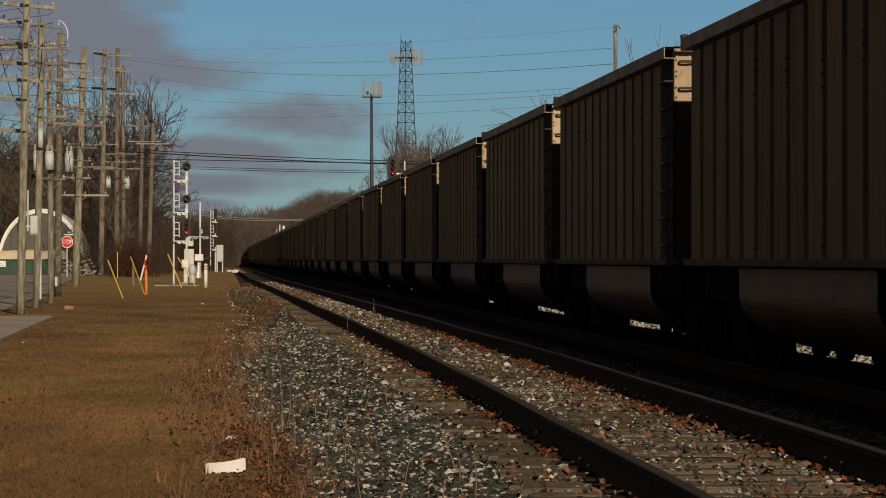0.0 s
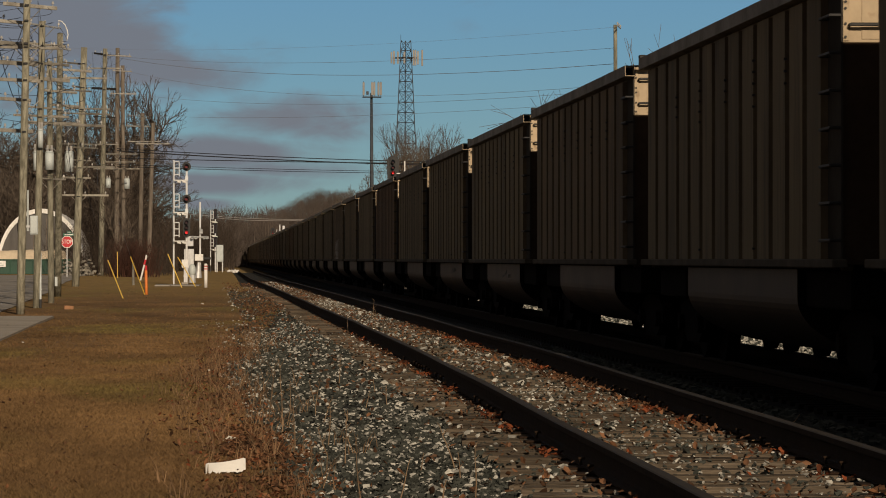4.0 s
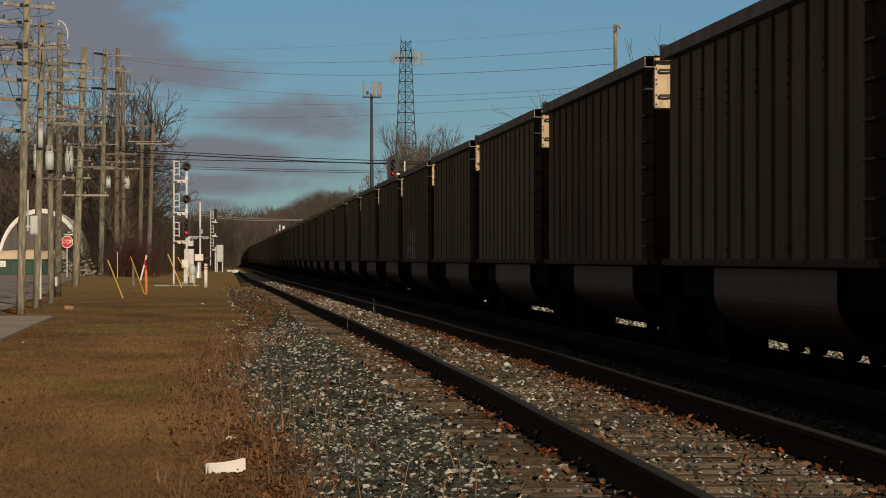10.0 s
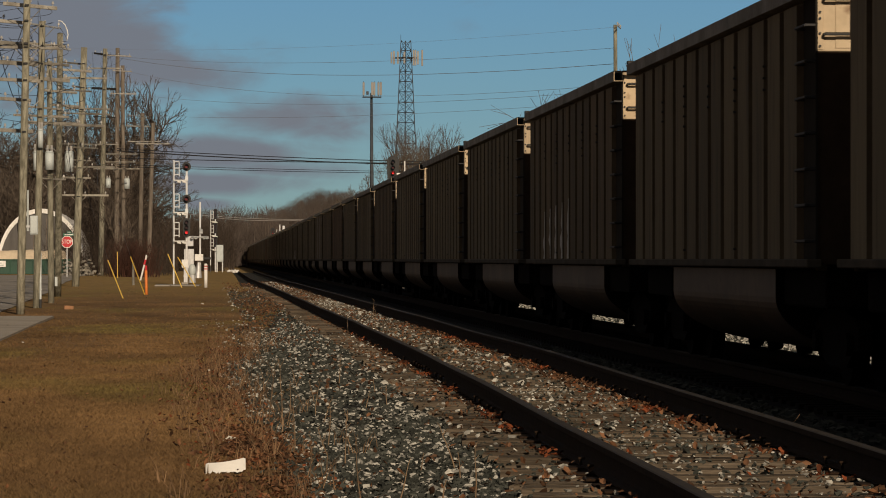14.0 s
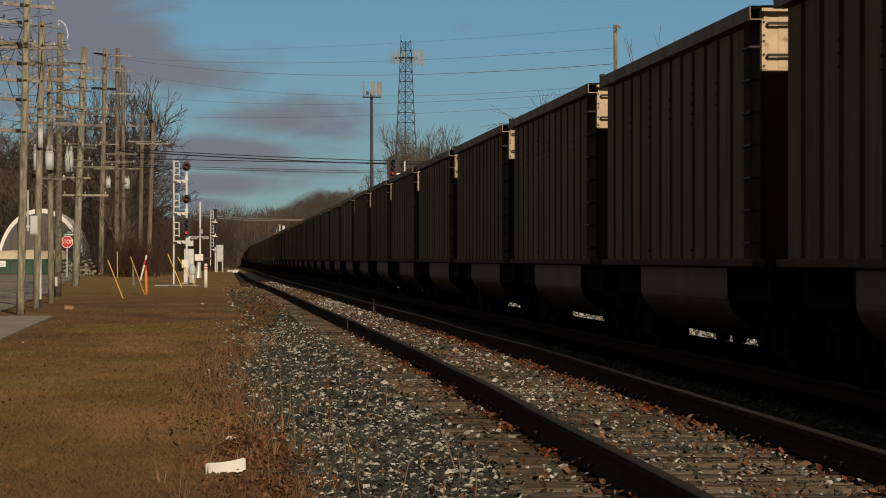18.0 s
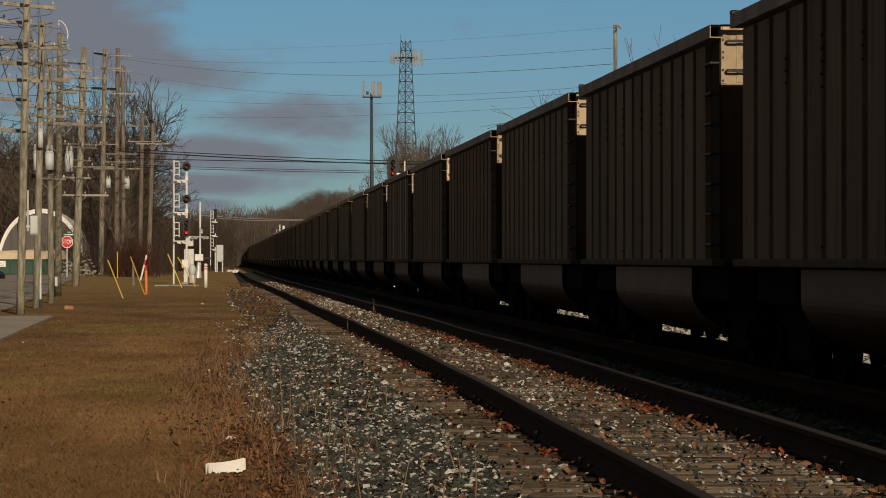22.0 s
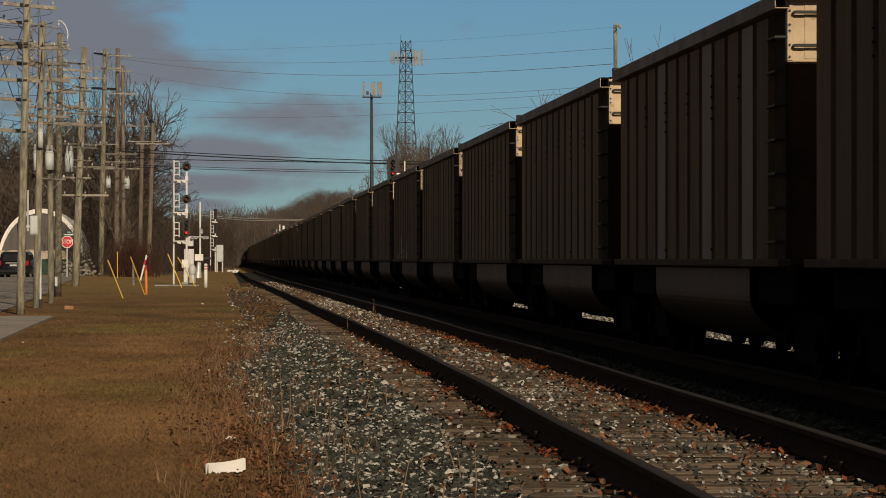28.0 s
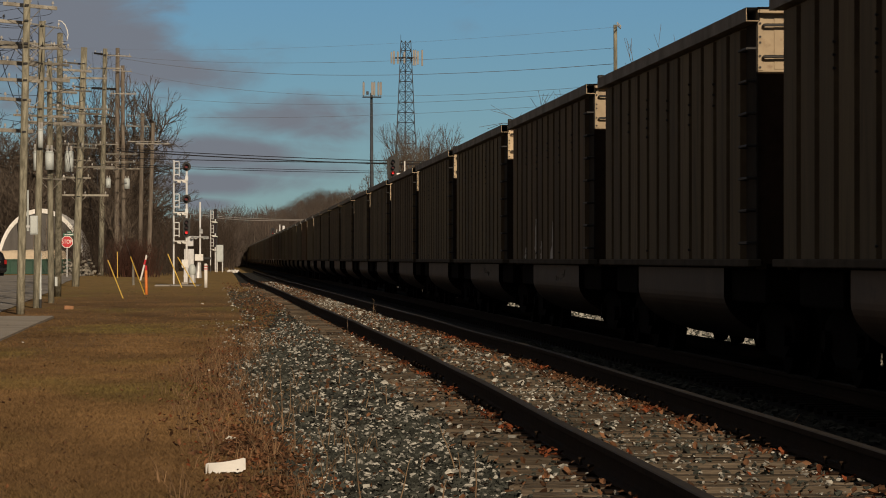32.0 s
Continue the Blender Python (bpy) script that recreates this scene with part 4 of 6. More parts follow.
def motions():
    for k, car in CARS:
        rows = []
        for t in np.arange(0, 33, 4.0):
            rows.append((float(t), pose(TRACK2, FIRST + HALF + CAR * k - s_of(t), RAIL2)))
        walk(car, rows)
    walk(SUV, suv_path())


# ---- the roadside: poles with crossarms, transformers and wires
G_LEFT = -0.45


def cylinder_part(name, a, b, r0, r1, mat, parent, label="", n=12):
    return part(name, rod(B(), a, b, r0, r1, n), mat, parent, label, True)


def crossarm(pole, z, xl, xr, y, thick=0.1, mat=None, pins=3, length=2.3):
    """A wooden arm between two sides, turned so that it has its full length."""
    dx = xr - xl
    dy = math.sqrt(max(length * length - dx * dx, 0.0)) * 0.5 if dx < length else 0.0
    a, b = Vector((xl, y - dy, z)), Vector((xr, y + dy, z))
    d = b - a
    bm = B()
    box(bm, -d.length / 2, d.length / 2, -thick * 0.4, thick * 0.4, -thick / 2, thick / 2, 0.008)
    arm = part("crossarm", bm, mat or M_ARM, pole)
    arm.matrix_basis = Matrix.Translation((a + b) / 2) @ pose(0, 0, 0, 0, math.degrees(-math.atan2(d.z, Vector((d.x, d.y)).length)), math.degrees(math.atan2(d.y, d.x)))
    for i in range(pins):
        f = (i + 0.15) / (pins - 0.7) if pins > 1 else 0.5
        f = min(f, 0.97)
        bm = B()
        x = (f - 0.5) * d.length
        rod(bm, (x, 0, thick / 2), (x, 0, thick / 2 + 0.10), 0.015, n=6)
        rod(bm, (x, 0, thick / 2 + 0.06), (x, 0, thick / 2 + 0.11), 0.042, 0.034, 8)
        rod(bm, (x, 0, thick / 2 + 0.11), (x, 0, thick / 2 + 0.14), 0.03, 0.02, 8)
        part("insulator", bm, M_INSUL, arm)
    return arm


def utility_pole(base, top, r0, r1, arms, mat=M_POLE, label="", braces=True):
    """base, top: points; arms: rows of height, left end, right end, thickness."""
    pole = tagged(empty("utility_pole", pose(*base)), label or "grey weathered wooden utility pole with crossarms and wires", "utility pole", "utility poles by the road")
    b, t = Vector((0, 0, -0.3)), Vector(top) - Vector(base)
    bm = tube(B(), [b.lerp(t, i / 6) for i in range(7)], [r0 + (r1 - r0) * i / 6 for i in range(7)], 14)
    part("pole", bm, mat, pole, "", True)
    for row in arms:
        z, xl, xr = row[0] - base[2], row[1] - base[0], row[2] - base[0]
        thick = (row[3] if len(row) > 3 else 0.1) * 0.8
        m = row[4] if len(row) > 4 else None
        crossarm(pole, z, xl, xr, -r1 - 0.02, thick, m)
        if braces and xr - xl > 0.7:
            k = t.x * z / t.z
            bm = B()
            tube(bm, [(k - 0.36, -r1 - 0.05, z - 0.04), (k, -r1 - 0.05, z - 0.42), (k + 0.36, -r1 - 0.05, z - 0.04)], 0.013, 5)
            part("brace", bm, M_ARM, pole)
        k = t.x * z / t.z
        part("arm_bolt", box(B(), k - r1 * 0.6, k + r1 * 0.6, -r1 - 0.05 + t.y * z / t.z, -r1 + 0.03 + t.y * z / t.z, z - thick * 0.95, z - thick * 0.45, 0.006), M_BLACK, pole)
    return pole


def transformer(x, y, z0, z1, r, mat=M_GREYBOX):
    t = tagged(empty("pole_transformer", pose(x, y, z0)), "pale grey can transformer hung on a wooden pole", "transformer", "pole transformers")
    h = z1 - z0
    part("tank", rod(B(), (0, 0, 0), (0, 0, h), r, r, 18), mat, t, "", True)
    part("lid", rod(B(), (0, 0, h), (0, 0, h + 0.06), r + 0.02, r * 0.7, 18), mat, t, "", True)
    for a in (0.6, 2.5):
        bm = B()
        px, py = math.cos(a) * r * 0.55, math.sin(a) * r * 0.5
        rod(bm, (px, py, h + 0.04), (px, py, h + 0.26), 0.05, 0.035, 8)
        rod(bm, (px, py, h + 0.12), (px, py, h + 0.15), 0.075, n=8)
        part("bushing", bm, M_INSUL, t)
    part("hanger", box(B(), -r * 0.4, r * 0.4, r * 0.7, r + 0.08, h * 0.6, h * 0.72), M_GALV, t)
    return t


P1 = utility_pole((-5.65, 99.94, -0.45), (-5.36, 98.40, 8.89), 0.120, 0.096,
             [(8.20, -6.04, -4.68, .13), (7.77, -6.78, -5.42, .12), (7.16, -6.78, -5.55, .16), (7.03, -6.71, -4.57, .09), (6.60, -6.78, -5.22, .13),
              (6.13, -6.78, -5.13, .12), (5.59, -6.71, -5.41, .12), (4.71, -6.78, -5.35, .13)])
P2 = utility_pole((-5.73, 110.12, -0.45), (-5.51, 109.50, 8.43), 0.114, 0.098,
             [(8.31, -5.89, -5.02, .07, M_GALV), (7.73, -6.11, -4.87), (7.64, -5.80, -4.71, .08, M_GALV), (7.17, -6.80, -5.07),
              (6.66, -6.03, -4.76, .14), (5.77, -5.94, -5.04, .08), (5.52, -6.37, -4.76, .09)])
P3 = utility_pole((-5.72, 119.61, -0.45), (-5.75, 119.00, 7.73), 0.108, 0.092,
             [(7.66, -6.42, -5.17, .11), (6.73, -6.04, -4.91, .1), (5.66, -6.45, -4.76, .12), (3.79, -6.08, -5.29, .07)])
P4 = utility_pole((-6.28, 136.44, -0.42), (-5.94, 131.00, 9.40), 0.14, 0.11,
             [(8.34, -6.48, -5.03, .11), (7.57, -6.23, -5.03, .08), (6.98, -6.59, -5.49, .12), (6.67, -6.17, -4.31, .08), (6.23, -6.38, -4.51, .12), (5.37, -5.90, -4.78, .07)])
P5 = utility_pole((-7.07, 171.97, -0.25), (-6.60, 171.00, 11.29), 0.19, 0.15,
             [(10.56, -7.60, -6.57, .1), (9.85, -7.71, -5.54, .12), (9.41, -7.16, -6.54, .1), (8.37, -7.52, -5.43, .1), (6.65, -7.65, -5.76, .09),
              (5.55, -7.33, -5.16, .1), (5.03, -7.98, -6.35, .12), (4.18, -7.71, -5.46, .12), (5.88, -7.44, -6.35, .08)])
P6 = utility_pole((-8.76, 257.93, -0.1), (-8.41, 257.00, 16.34), 0.21, 0.16,
             [(15.98, -9.18, -8.24, .16, M_BLACK), (15.86, -8.37, -6.57, .1), (14.95, -9.75, -7.18, .12), (13.47, -9.34, -7.71, .2, M_BLACK), (11.41, -9.26, -7.71, .1, M_BLACK),
              (9.44, -9.14, -7.51, .1)], M_POLE, "tall weathered wooden utility pole with black fittings")
P7 = utility_pole((-8.86, 300, -0.1), (-8.77, 300.00, 18.95), 0.23, 0.17,
             [(16.98, -9.15, -7.58, .1), (15.06, -9.39, -7.20, .12), (9.97, -10.00, -7.10, .12), (9.30, -9.96, -7.24, .1), (8.72, -10.81, -6.82, .13)], M_POLE_DARK, "tall brown wooden utility pole with crossarms")
P8 = utility_pole((-8.41, 306, -0.1), (-8.51, 306.00, 17.79), 0.2, 0.16, [], M_POLE_DARK, "brown wooden utility pole beside a taller one")
P9 = utility_pole((-6.68, 290, -0.1), (-6.45, 290.00, 13.05), 0.19, 0.15,
             [(12.79, -7.56, -6.27, .08), (11.95, -7.74, -5.90, .11), (10.70, -7.65, -4.98, .1)], M_POLE_DARK, "brown wooden utility pole with three crossarms")
P10 = utility_pole((-5.06, 245, -0.1), (-4.71, 245.00, 10.49), 0.17, 0.13, [(9.05, -5.92, -3.58, .08)], M_POLE_DARK, "slim brown wooden guy pole")

transformer(-5.57, 109.76 - 0.22, 4.53, 5.05, 0.084)
transformer(-5.71, 109.76 + 0.12, 3.83, 4.39, 0.096)
transformer(-5.75, 119.25 - 0.26, 4.08, 4.65, 0.148)
transformer(-5.72, 133.60 - 0.08, 4.38, 5.09, 0.163)
transformer(-8.20, 257.55 - 0.05, 6.27, 6.89, 0.185)
transformer(-8.14, 306 - 0.12, 7.16, 8.00, 0.244)

# fittings on the nearest poles
meter = tagged(empty("meter_cabinet", pose(-5.26, P1.location.y - 0.05, 1.78)), "grey metal meter cabinet on a wooden pole", "electrical cabinet")
part("case", box(B(), -0.110, 0.110, -0.09, 0.09, 0, 0.532, 0.012), M_GREYBOX, meter)
part("door", box(B(), -0.094, 0.094, -0.105, -0.092, 0.03, 0.532 - 0.03, 0.006), M_GREYBOX, meter)
part("bracket", box(B(), -0.3, -0.094, -0.03, 0.05, 0.2, 0.26), M_GALV, meter)
part("conduit", rod(B(), (-0.172, 0, 0.1), (-0.172, 0, 1.252), 0.028, n=8), M_GREYBOX, meter)
coil = tagged(empty("cable_coil", pose(-5.64, P1.location.y, 2.00)), "black coiled cable hung on a wooden pole", "cable coil")
bm = B()
for i in range(20):
    a, b = 2 * math.pi * i / 20, 2 * math.pi * (i + 1) / 20
    rod(bm, (0.06 * math.cos(a), -0.05, 0.23 * math.sin(a)), (0.06 * math.cos(b), -0.05, 0.23 * math.sin(b)), 0.028, n=6)
part("loop", bm, M_CABLE, coil)
part("hook", rod(B(), (0.05, -0.05, 0.2), (0.22, 0.22, 0.22), 0.012, n=6), M_GALV, coil)
conduit = tagged(empty("cable_conduit", pose(-5.59, P2.location.y + 0.03, -0.45)), "pale plastic cable guard strapped to a pole", "conduit")
part("guard", box(B(), -0.03, 0.03, -0.17, -0.12, 0.3, 1.75, 0.006), M_GREYBOX, conduit)
part("foot", box(B(), -0.035, 0.035, -0.175, -0.12, 0, 0.3, 0.006), M_BLACK, conduit)
tagplate = tagged(part("pole_marker", box(B(), -0.045, 0.045, -0.02, 0, 0, 0.32, 0.004), M_GREYBOX), "white marker plate nailed to a pole", "marker plate")
tagplate.matrix_basis = pose(-5.55, P3.location.y - 0.10, 0.18)
arc = tagged(empty("riser_tube", pose(0, 0, 0)), "curved white riser tube at a pole top", "tube")
bm = B()
pts = [(-6.01, 131.00, 9.88), (-5.88, 131.00, 9.86), (-5.76, 131.00, 9.73), (-5.68, 131.00, 9.53), (-5.65, 131.00, 9.36), (-5.70, 131.00, 9.15)]
tube(bm, pts, 0.02, 6)
part("tube", bm, M_WHITE, arc)

# ---- wires
def span(a, b, sag, r, mat=M_CABLE, label="black overhead cable between poles"):
    return tagged(part("overhead_wire", wire(B(), a, b, sag, r, 16), mat), label, "wire", "overhead wires")


CROSS = [((-6.29, 214.00, 7.76), (21.17, 214.00, 6.89), .20, .024), ((-6.29, 214.00, 7.63), (21.17, 214.00, 6.69), .22, .032), ((-6.29, 214.00, 7.19), (21.17, 214.00, 6.89), .10, .024),
         ((-6.35, 216.00, 6.86), (21.37, 216.00, 6.39), .12, .015), ((-6.35, 216.00, 6.73), (21.37, 216.00, 6.29), .12, .015)]
for a, b, sag, r in CROSS:
    span(a, b, sag, r)
for a, b, sag, r in [((-8.81, 300.00, 18.23), (17.92, 160.00, 10.70), 0.62, .008), ((-8.81, 300.00, 18.13), (17.92, 160.00, 9.98), 0.95, .012),
                     ((-7.63, 300.00, 16.90), (17.92, 160.00, 9.03), 1.15, .008), ((-7.20, 300.00, 14.99), (17.92, 160.00, 8.77), 0.72, .008), ((-5.90, 290.00, 12.82), (17.92, 160.00, 8.26), 0.4, .007),
                     ((-11.09, 257.00, 16.37), (17.92, 160.00, 11.65), 0.5, .004)]:
    span(a, b, sag, r, M_WIRE_PALE, "thin bare overhead wire crossing the tracks")
span((-7.61, 520.00, 7.96), (13.92, 520.00, 6.90), .3, .03, M_WIRE_PALE, "thin bare overhead wire far down the line")
span((-1.07, 560.00, 7.61), (15.00, 560.00, 7.35), .3, .03, M_WIRE_PALE, "thin bare overhead wire far down the line")
rw = random.Random(21)
LINKS = [(P1, P2), (P1, P3), (P2, P4), (P3, P5), (P4, P5), (P5, P6), (P6, P7), (P7, P9), (P4, P6), (P9, P10)]


def arms_of(p):
    return [o for o in p.children if o.name.startswith("crossarm")]


for p, q in LINKS:
    A, C = arms_of(p), arms_of(q)
    for i in range(4):
        a, c = A[rw.randrange(len(A))], C[rw.randrange(len(C))]
        s, e = rw.choice((-0.9, 0.9, 0.3)), rw.choice((-0.9, 0.9, -0.3))
        start = Vector(p.location) + a.location + Vector((s * 0.7, 0, 0.15))
        stop = Vector(q.location) + c.location + Vector((e * 0.7, 0, 0.15))
        span(start, stop, rw.uniform(0.15, 0.5), rw.choice((.006, .008, .012)))
for p in (P1, P1, P2, P2, P3):
    for a in arms_of(p)[:4]:
        start = Vector(p.location) + a.location + Vector((rw.uniform(-.5, .5), 0, 0.1))
        span(start, start + Vector((rw.uniform(-4, -2.5), rw.uniform(-12, 6), rw.uniform(-.3, .9))), 0.25, .008)
# slack jumpers hanging between the arms
for p in (P1, P2, P3, P4, P5, P6):
    A = sorted(arms_of(p), key=lambda o: o.location.z)
    for a, c in zip(A, A[1:]):
        j = tagged(empty("jumper_cable", p.matrix_basis.copy()), "slack black jumper cable looped between crossarms", "cable", "jumper cables")
        for s in (-1, 1):
            bm = B()
            u = a.location + Vector((s * rw.uniform(.15, .6), -0.05, 0.1))
            v = c.location + Vector((s * rw.uniform(.15, .6), -0.05, -0.05))
            bow = Vector((s * rw.uniform(.1, .5), 0, -rw.uniform(0, .2)))
            pts = [u.lerp(v, i / 8) + bow * math.sin(math.pi * i / 8) for i in range(9)]
            tube(bm, pts, 0.007, 5)
            part("loop", bm, M_CABLE, j)

# ---- guy guards and markers
def guy(bottom, top, anchor, label="bright yellow plastic guy wire guard"):
    g = tagged(empty("guy_wire", pose(*bottom)), label, "guy wire", "guy wires")
    b, t = Vector(bottom), Vector(top)
    part("guard", rod(B(), (0, 0, -0.05), t - b, 0.024, n=8), M_YELLOW, g)
    if anchor:
        part("strand", rod(B(), t - b, Vector(anchor) - b, 0.005, n=5), M_CABLE, g)
    return g


guy((-3.62, 131.86, -0.4), (-4.28, 134.00, 1.05), (-6.34, 165.00, 4.48))
guy((-6.57, 225.0, -0.1), (-6.59, 225.0, 1.55), None)
guy((-3.03, 141.32, -0.35), (-3.58, 140.00, 1.18), (-6.42, 200.00, 5.20))
guy((-1.84, 165.24, -0.2), (-2.51, 166.00, 1.33), (-3.47, 176.00, 4.14))
guy((-1.26, 172.23, -0.2), (-2.13, 172.00, 1.20), (-3.47, 176.00, 4.71))
stub = tagged(part("wooden_stub", rod(B(), (0, 0, -.1), (-0.02, 0, 1.05), 0.07, 0.06, 10), M_ARM), "short grey wooden stub post in the grass", "post")
stub.matrix_basis = pose(-4.49, 181.16, -0.15)
mk = tagged(empty("marker_post", pose(-3.00, 142.04, -0.38)), "orange cable marker post with a red and white sleeve", "marker post")
part("post", rod(B(), (0, 0, -.1), (-0.02, 0, 1.02), 0.06, 0.055, 12), M_ORANGE, mk, "", True)
part("sleeve", rod(B(), (-0.24, -0.09, 0.62), (-0.01, -0.09, 1.55), 0.036, n=10), M_WHITE, mk, "white leaning sleeve")
part("band", rod(B(), (-0.085, -0.09, 1.247), (-0.035, -0.09, 1.449), 0.042, n=10), M_REDSIGN, mk)
part("band", rod(B(), (-0.02, 0.0, 1.02), (-0.025, 0.0, 1.22), 0.05, n=10), M_REDSIGN, mk)
part("cap", rod(B(), (-0.01, -0.09, 1.55), (0.0, -0.09, 1.64), 0.045, 0.02, 10), M_WHITE, mk)
wp = tagged(empty("marker_post", pose(-0.75, 168.61, -0.2)), "white plastic pipeline marker post with red bands", "marker post")
part("post", rod(B(), (0, 0, -.1), (0, 0, 1.0), 0.085, n=14), M_WHITE, wp, "", True)
for z in (0.80, 0.93):
    part("band", rod(B(), (0, 0, z), (0, 0, z + 0.05), 0.089, n=14), M_REDSIGN, wp)
part("cap", rod(B(), (0, 0, 1.0), (0, 0, 1.08), 0.095, 0.06, 14), M_WHITE, wp, "", True)

# ---- block, road, driveway
blk = tagged(part("timber_block", box(B(), -0.14, 0.14, -0.09, 0.09, 0, 0.14, 0.01), material("raw_timber", (0.36, 0.19, 0.095), (0.25, 0.13, 0.07), 4, 0.9)), "weathered orange-brown timber block lying in the grass", "block")
blk.matrix_basis = pose(-4.63, 107.62, -0.46, 0, 3, 12)


def slab(name, pts, z, mat, label, cat, thick=0.06):
    bm = B()
    a = [bm.verts.new((x, y, z)) for x, y in pts]
    b = [bm.verts.new((x, y, z - thick)) for x, y in pts]
    n = len(a)
    bm.faces.new(a)
    bm.faces.new(b[::-1])
    for i in range(n):
        bm.faces.new((a[i], b[i], b[(i + 1) % n], a[(i + 1) % n]))
    bmesh.ops.recalc_face_normals(bm, faces=bm.faces)
    return tagged(part(name, bm, mat), label, cat, kind="structure")


slab("driveway", [(-4.40, 93.5), (-30, 94), (-30, 60), (-4.1, 64.0), (-4.18, 72), (-4.3, 82)], -0.40, M_CONCRETE, "pale concrete driveway slab beside the grass", "pavement")


def road_strip():
    ys = list(np.arange(99, 240, 6.0)) + [245, 262]
    verts, faces = [], []
    for y in ys:
        e = float(np.interp(y, [99, 145, 190, 240, 262], [-6.3, -7.1, -8.4, -9.6, -9.6]))
        for x in (e, e - 4, e - 9, -40):
            verts.append((x, y, max(ground_height(x, y), ground_height(e, y)) + 0.025))
    for j in range(len(ys) - 1):
        for i in range(3):
            faces.append((j * 4 + i + 1, j * 4 + i, j * 4 + 4 + i, j * 4 + 5 + i))
    return raw("road", verts, faces, M_ASPHALT)


tagged(new("road", road_strip()), "worn grey asphalt side road in patchy shade", "road", kind="structure")
# Slab added in place of a dark shadow beside the signal.
slab("pavement", [(-3.3, 175), (-1.1, 175), (-1.0, 179), (-3.3, 180)], -0.185, M_ASPHALT, "dark asphalt pad round the signal", "pavement")

# ---- stop sign
sg = tagged(empty("stop_sign", pose(-10.07, 232, -0.12)), "red octagonal stop sign with white lettering on a thin steel post", "road sign")
zc = 2.22 + 0.12
part("post", box(B(), -0.03, 0.03, 0.0, 0.03, -0.1, zc + 0.36), M_GALV, sg)


def octagon(r, y, thick):
    bm = B()
    rod(bm, (0, y - thick, 0), (0, y, 0), r, n=8)
    bmesh.ops.rotate(bm, verts=bm.verts, cent=(0, 0, 0), matrix=Matrix.Rotation(radians(22.5), 3, "Y"))
    bmesh.ops.translate(bm, verts=bm.verts, vec=(0, 0, zc))
    return bm


part("rim", octagon(0.41, -0.004, 0.008), M_WHITE, sg)
part("face", octagon(0.375, -0.0125, 0.006), M_REDSIGN, sg)
cv = bpy.data.curves.new("lettering", "FONT")
cv.body, cv.size, cv.align_x, cv.align_y, cv.extrude = "STOP", 0.32, "CENTER", "CENTER", 0.002
tx = new("lettering", cv)
dg = bpy.context.evaluated_depsgraph_get()
me = bpy.data.meshes.new_from_object(tx.evaluated_get(dg))
bpy.data.objects.remove(tx)
me.materials.clear()
me.materials.append(M_WHITE)
st = part("lettering", me, None, sg, "white letters STOP")
st.matrix_basis = pose(0, -0.022, zc, 90, 0, 0) @ Matrix.Diagonal((0.9, 1.15, 1, 1))

M_GREENSIGN = material("green_sign_face", (0.02, 0.16, 0.09), (0.016, 0.12, 0.07), 2, 0.5)
for z, turn in ((0.47, 8), (0.63, 70)):
    blade = part("street_name_blade", box(B(), -0.38, 0.38, -0.006, 0.006, -0.075, 0.075, 0.003), M_GREENSIGN, sg, "green street name blade")
    blade.matrix_basis = pose(0.12, 0.015, zc + z, 0, 0, turn)
    part("bar", box(B(), -0.28, 0.28, -0.0105, -0.0065, -0.03, 0.03), M_WHITE, blade)
part("post_top", box(B(), -0.025, 0.025, 0.0, 0.025, zc + 0.36, zc + 0.72), M_GALV, sg)

# ---- hoop barn, container and tarpaulin
def hoop_barn():
    barn = tagged(empty("hoop_barn", pose(-15.23, 300, -0.1)), "white-rimmed arched hoop barn with a dark grey end wall", "barn")
    hw, h, depth = 3.738, 5.463, 18.0
    arch = [(hw * math.cos(a), h * math.sin(a) ** 0.9) for a in np.linspace(0, math.pi, 25)]
    bm = B()
    prism(bm, [(x * 0.985, z * 0.985) for x, z in arch], 0.02, 0.2)
    part("end_wall", bm, material("dark_barn_cloth", (0.12, 0.113, 0.108), (0.08, 0.076, 0.072), 0.5, 0.9, stretch3=(3, 1, 0.4)), barn)
    bm = B()
    inner = [(x * 0.93, z * 0.93) for x, z in arch]
    for y0, y1 in ((-0.15, 0.25),):
        a = [bm.verts.new((x, y0, z)) for x, z in arch]
        c = [bm.verts.new((x, y1, z)) for x, z in arch]
        e = [bm.verts.new((x, y0, z)) for x, z in inner]
        g = [bm.verts.new((x, y1, z)) for x, z in inner]
        for i in range(24):
            bm.faces.new((a[i], a[i + 1], e[i + 1], e[i]))
            bm.faces.new((a[i], a[i + 1], c[i + 1], c[i]))
            bm.faces.new((e[i], e[i + 1], g[i + 1], g[i]))
            bm.faces.new((c[i], c[i + 1], g[i + 1], g[i]))
    bmesh.ops.recalc_face_normals(bm, faces=bm.faces)
    part("rim", bm, M_WHITE, barn, "thick white arched rim")
    bm = B()
    prism(bm, arch + [(x * 0.98, z * 0.98) for x, z in arch[::-1]], 0.26, depth)
    part("cover", bm, M_WHITE, barn, "white fabric cover")
    bm = B()
    for x in (-1.6, -0.6, 0.5, 1.6):
        box(bm, x - 0.03, x + 0.03, -0.05, 0.018, 0, h * 0.85 * math.sqrt(1 - (x / hw) ** 2))
    part("studs", bm, M_POLE_DARK, barn)
    return barn


hoop_barn()
dump = tagged(empty("skip_container", pose(-14.71, 262, -0.12)), "dark green steel skip container filled to the brim", "container")
w = 3.599
bm = B()
box(bm, -w, w, 0, 2.2, 0.1, 1.172, 0.03)
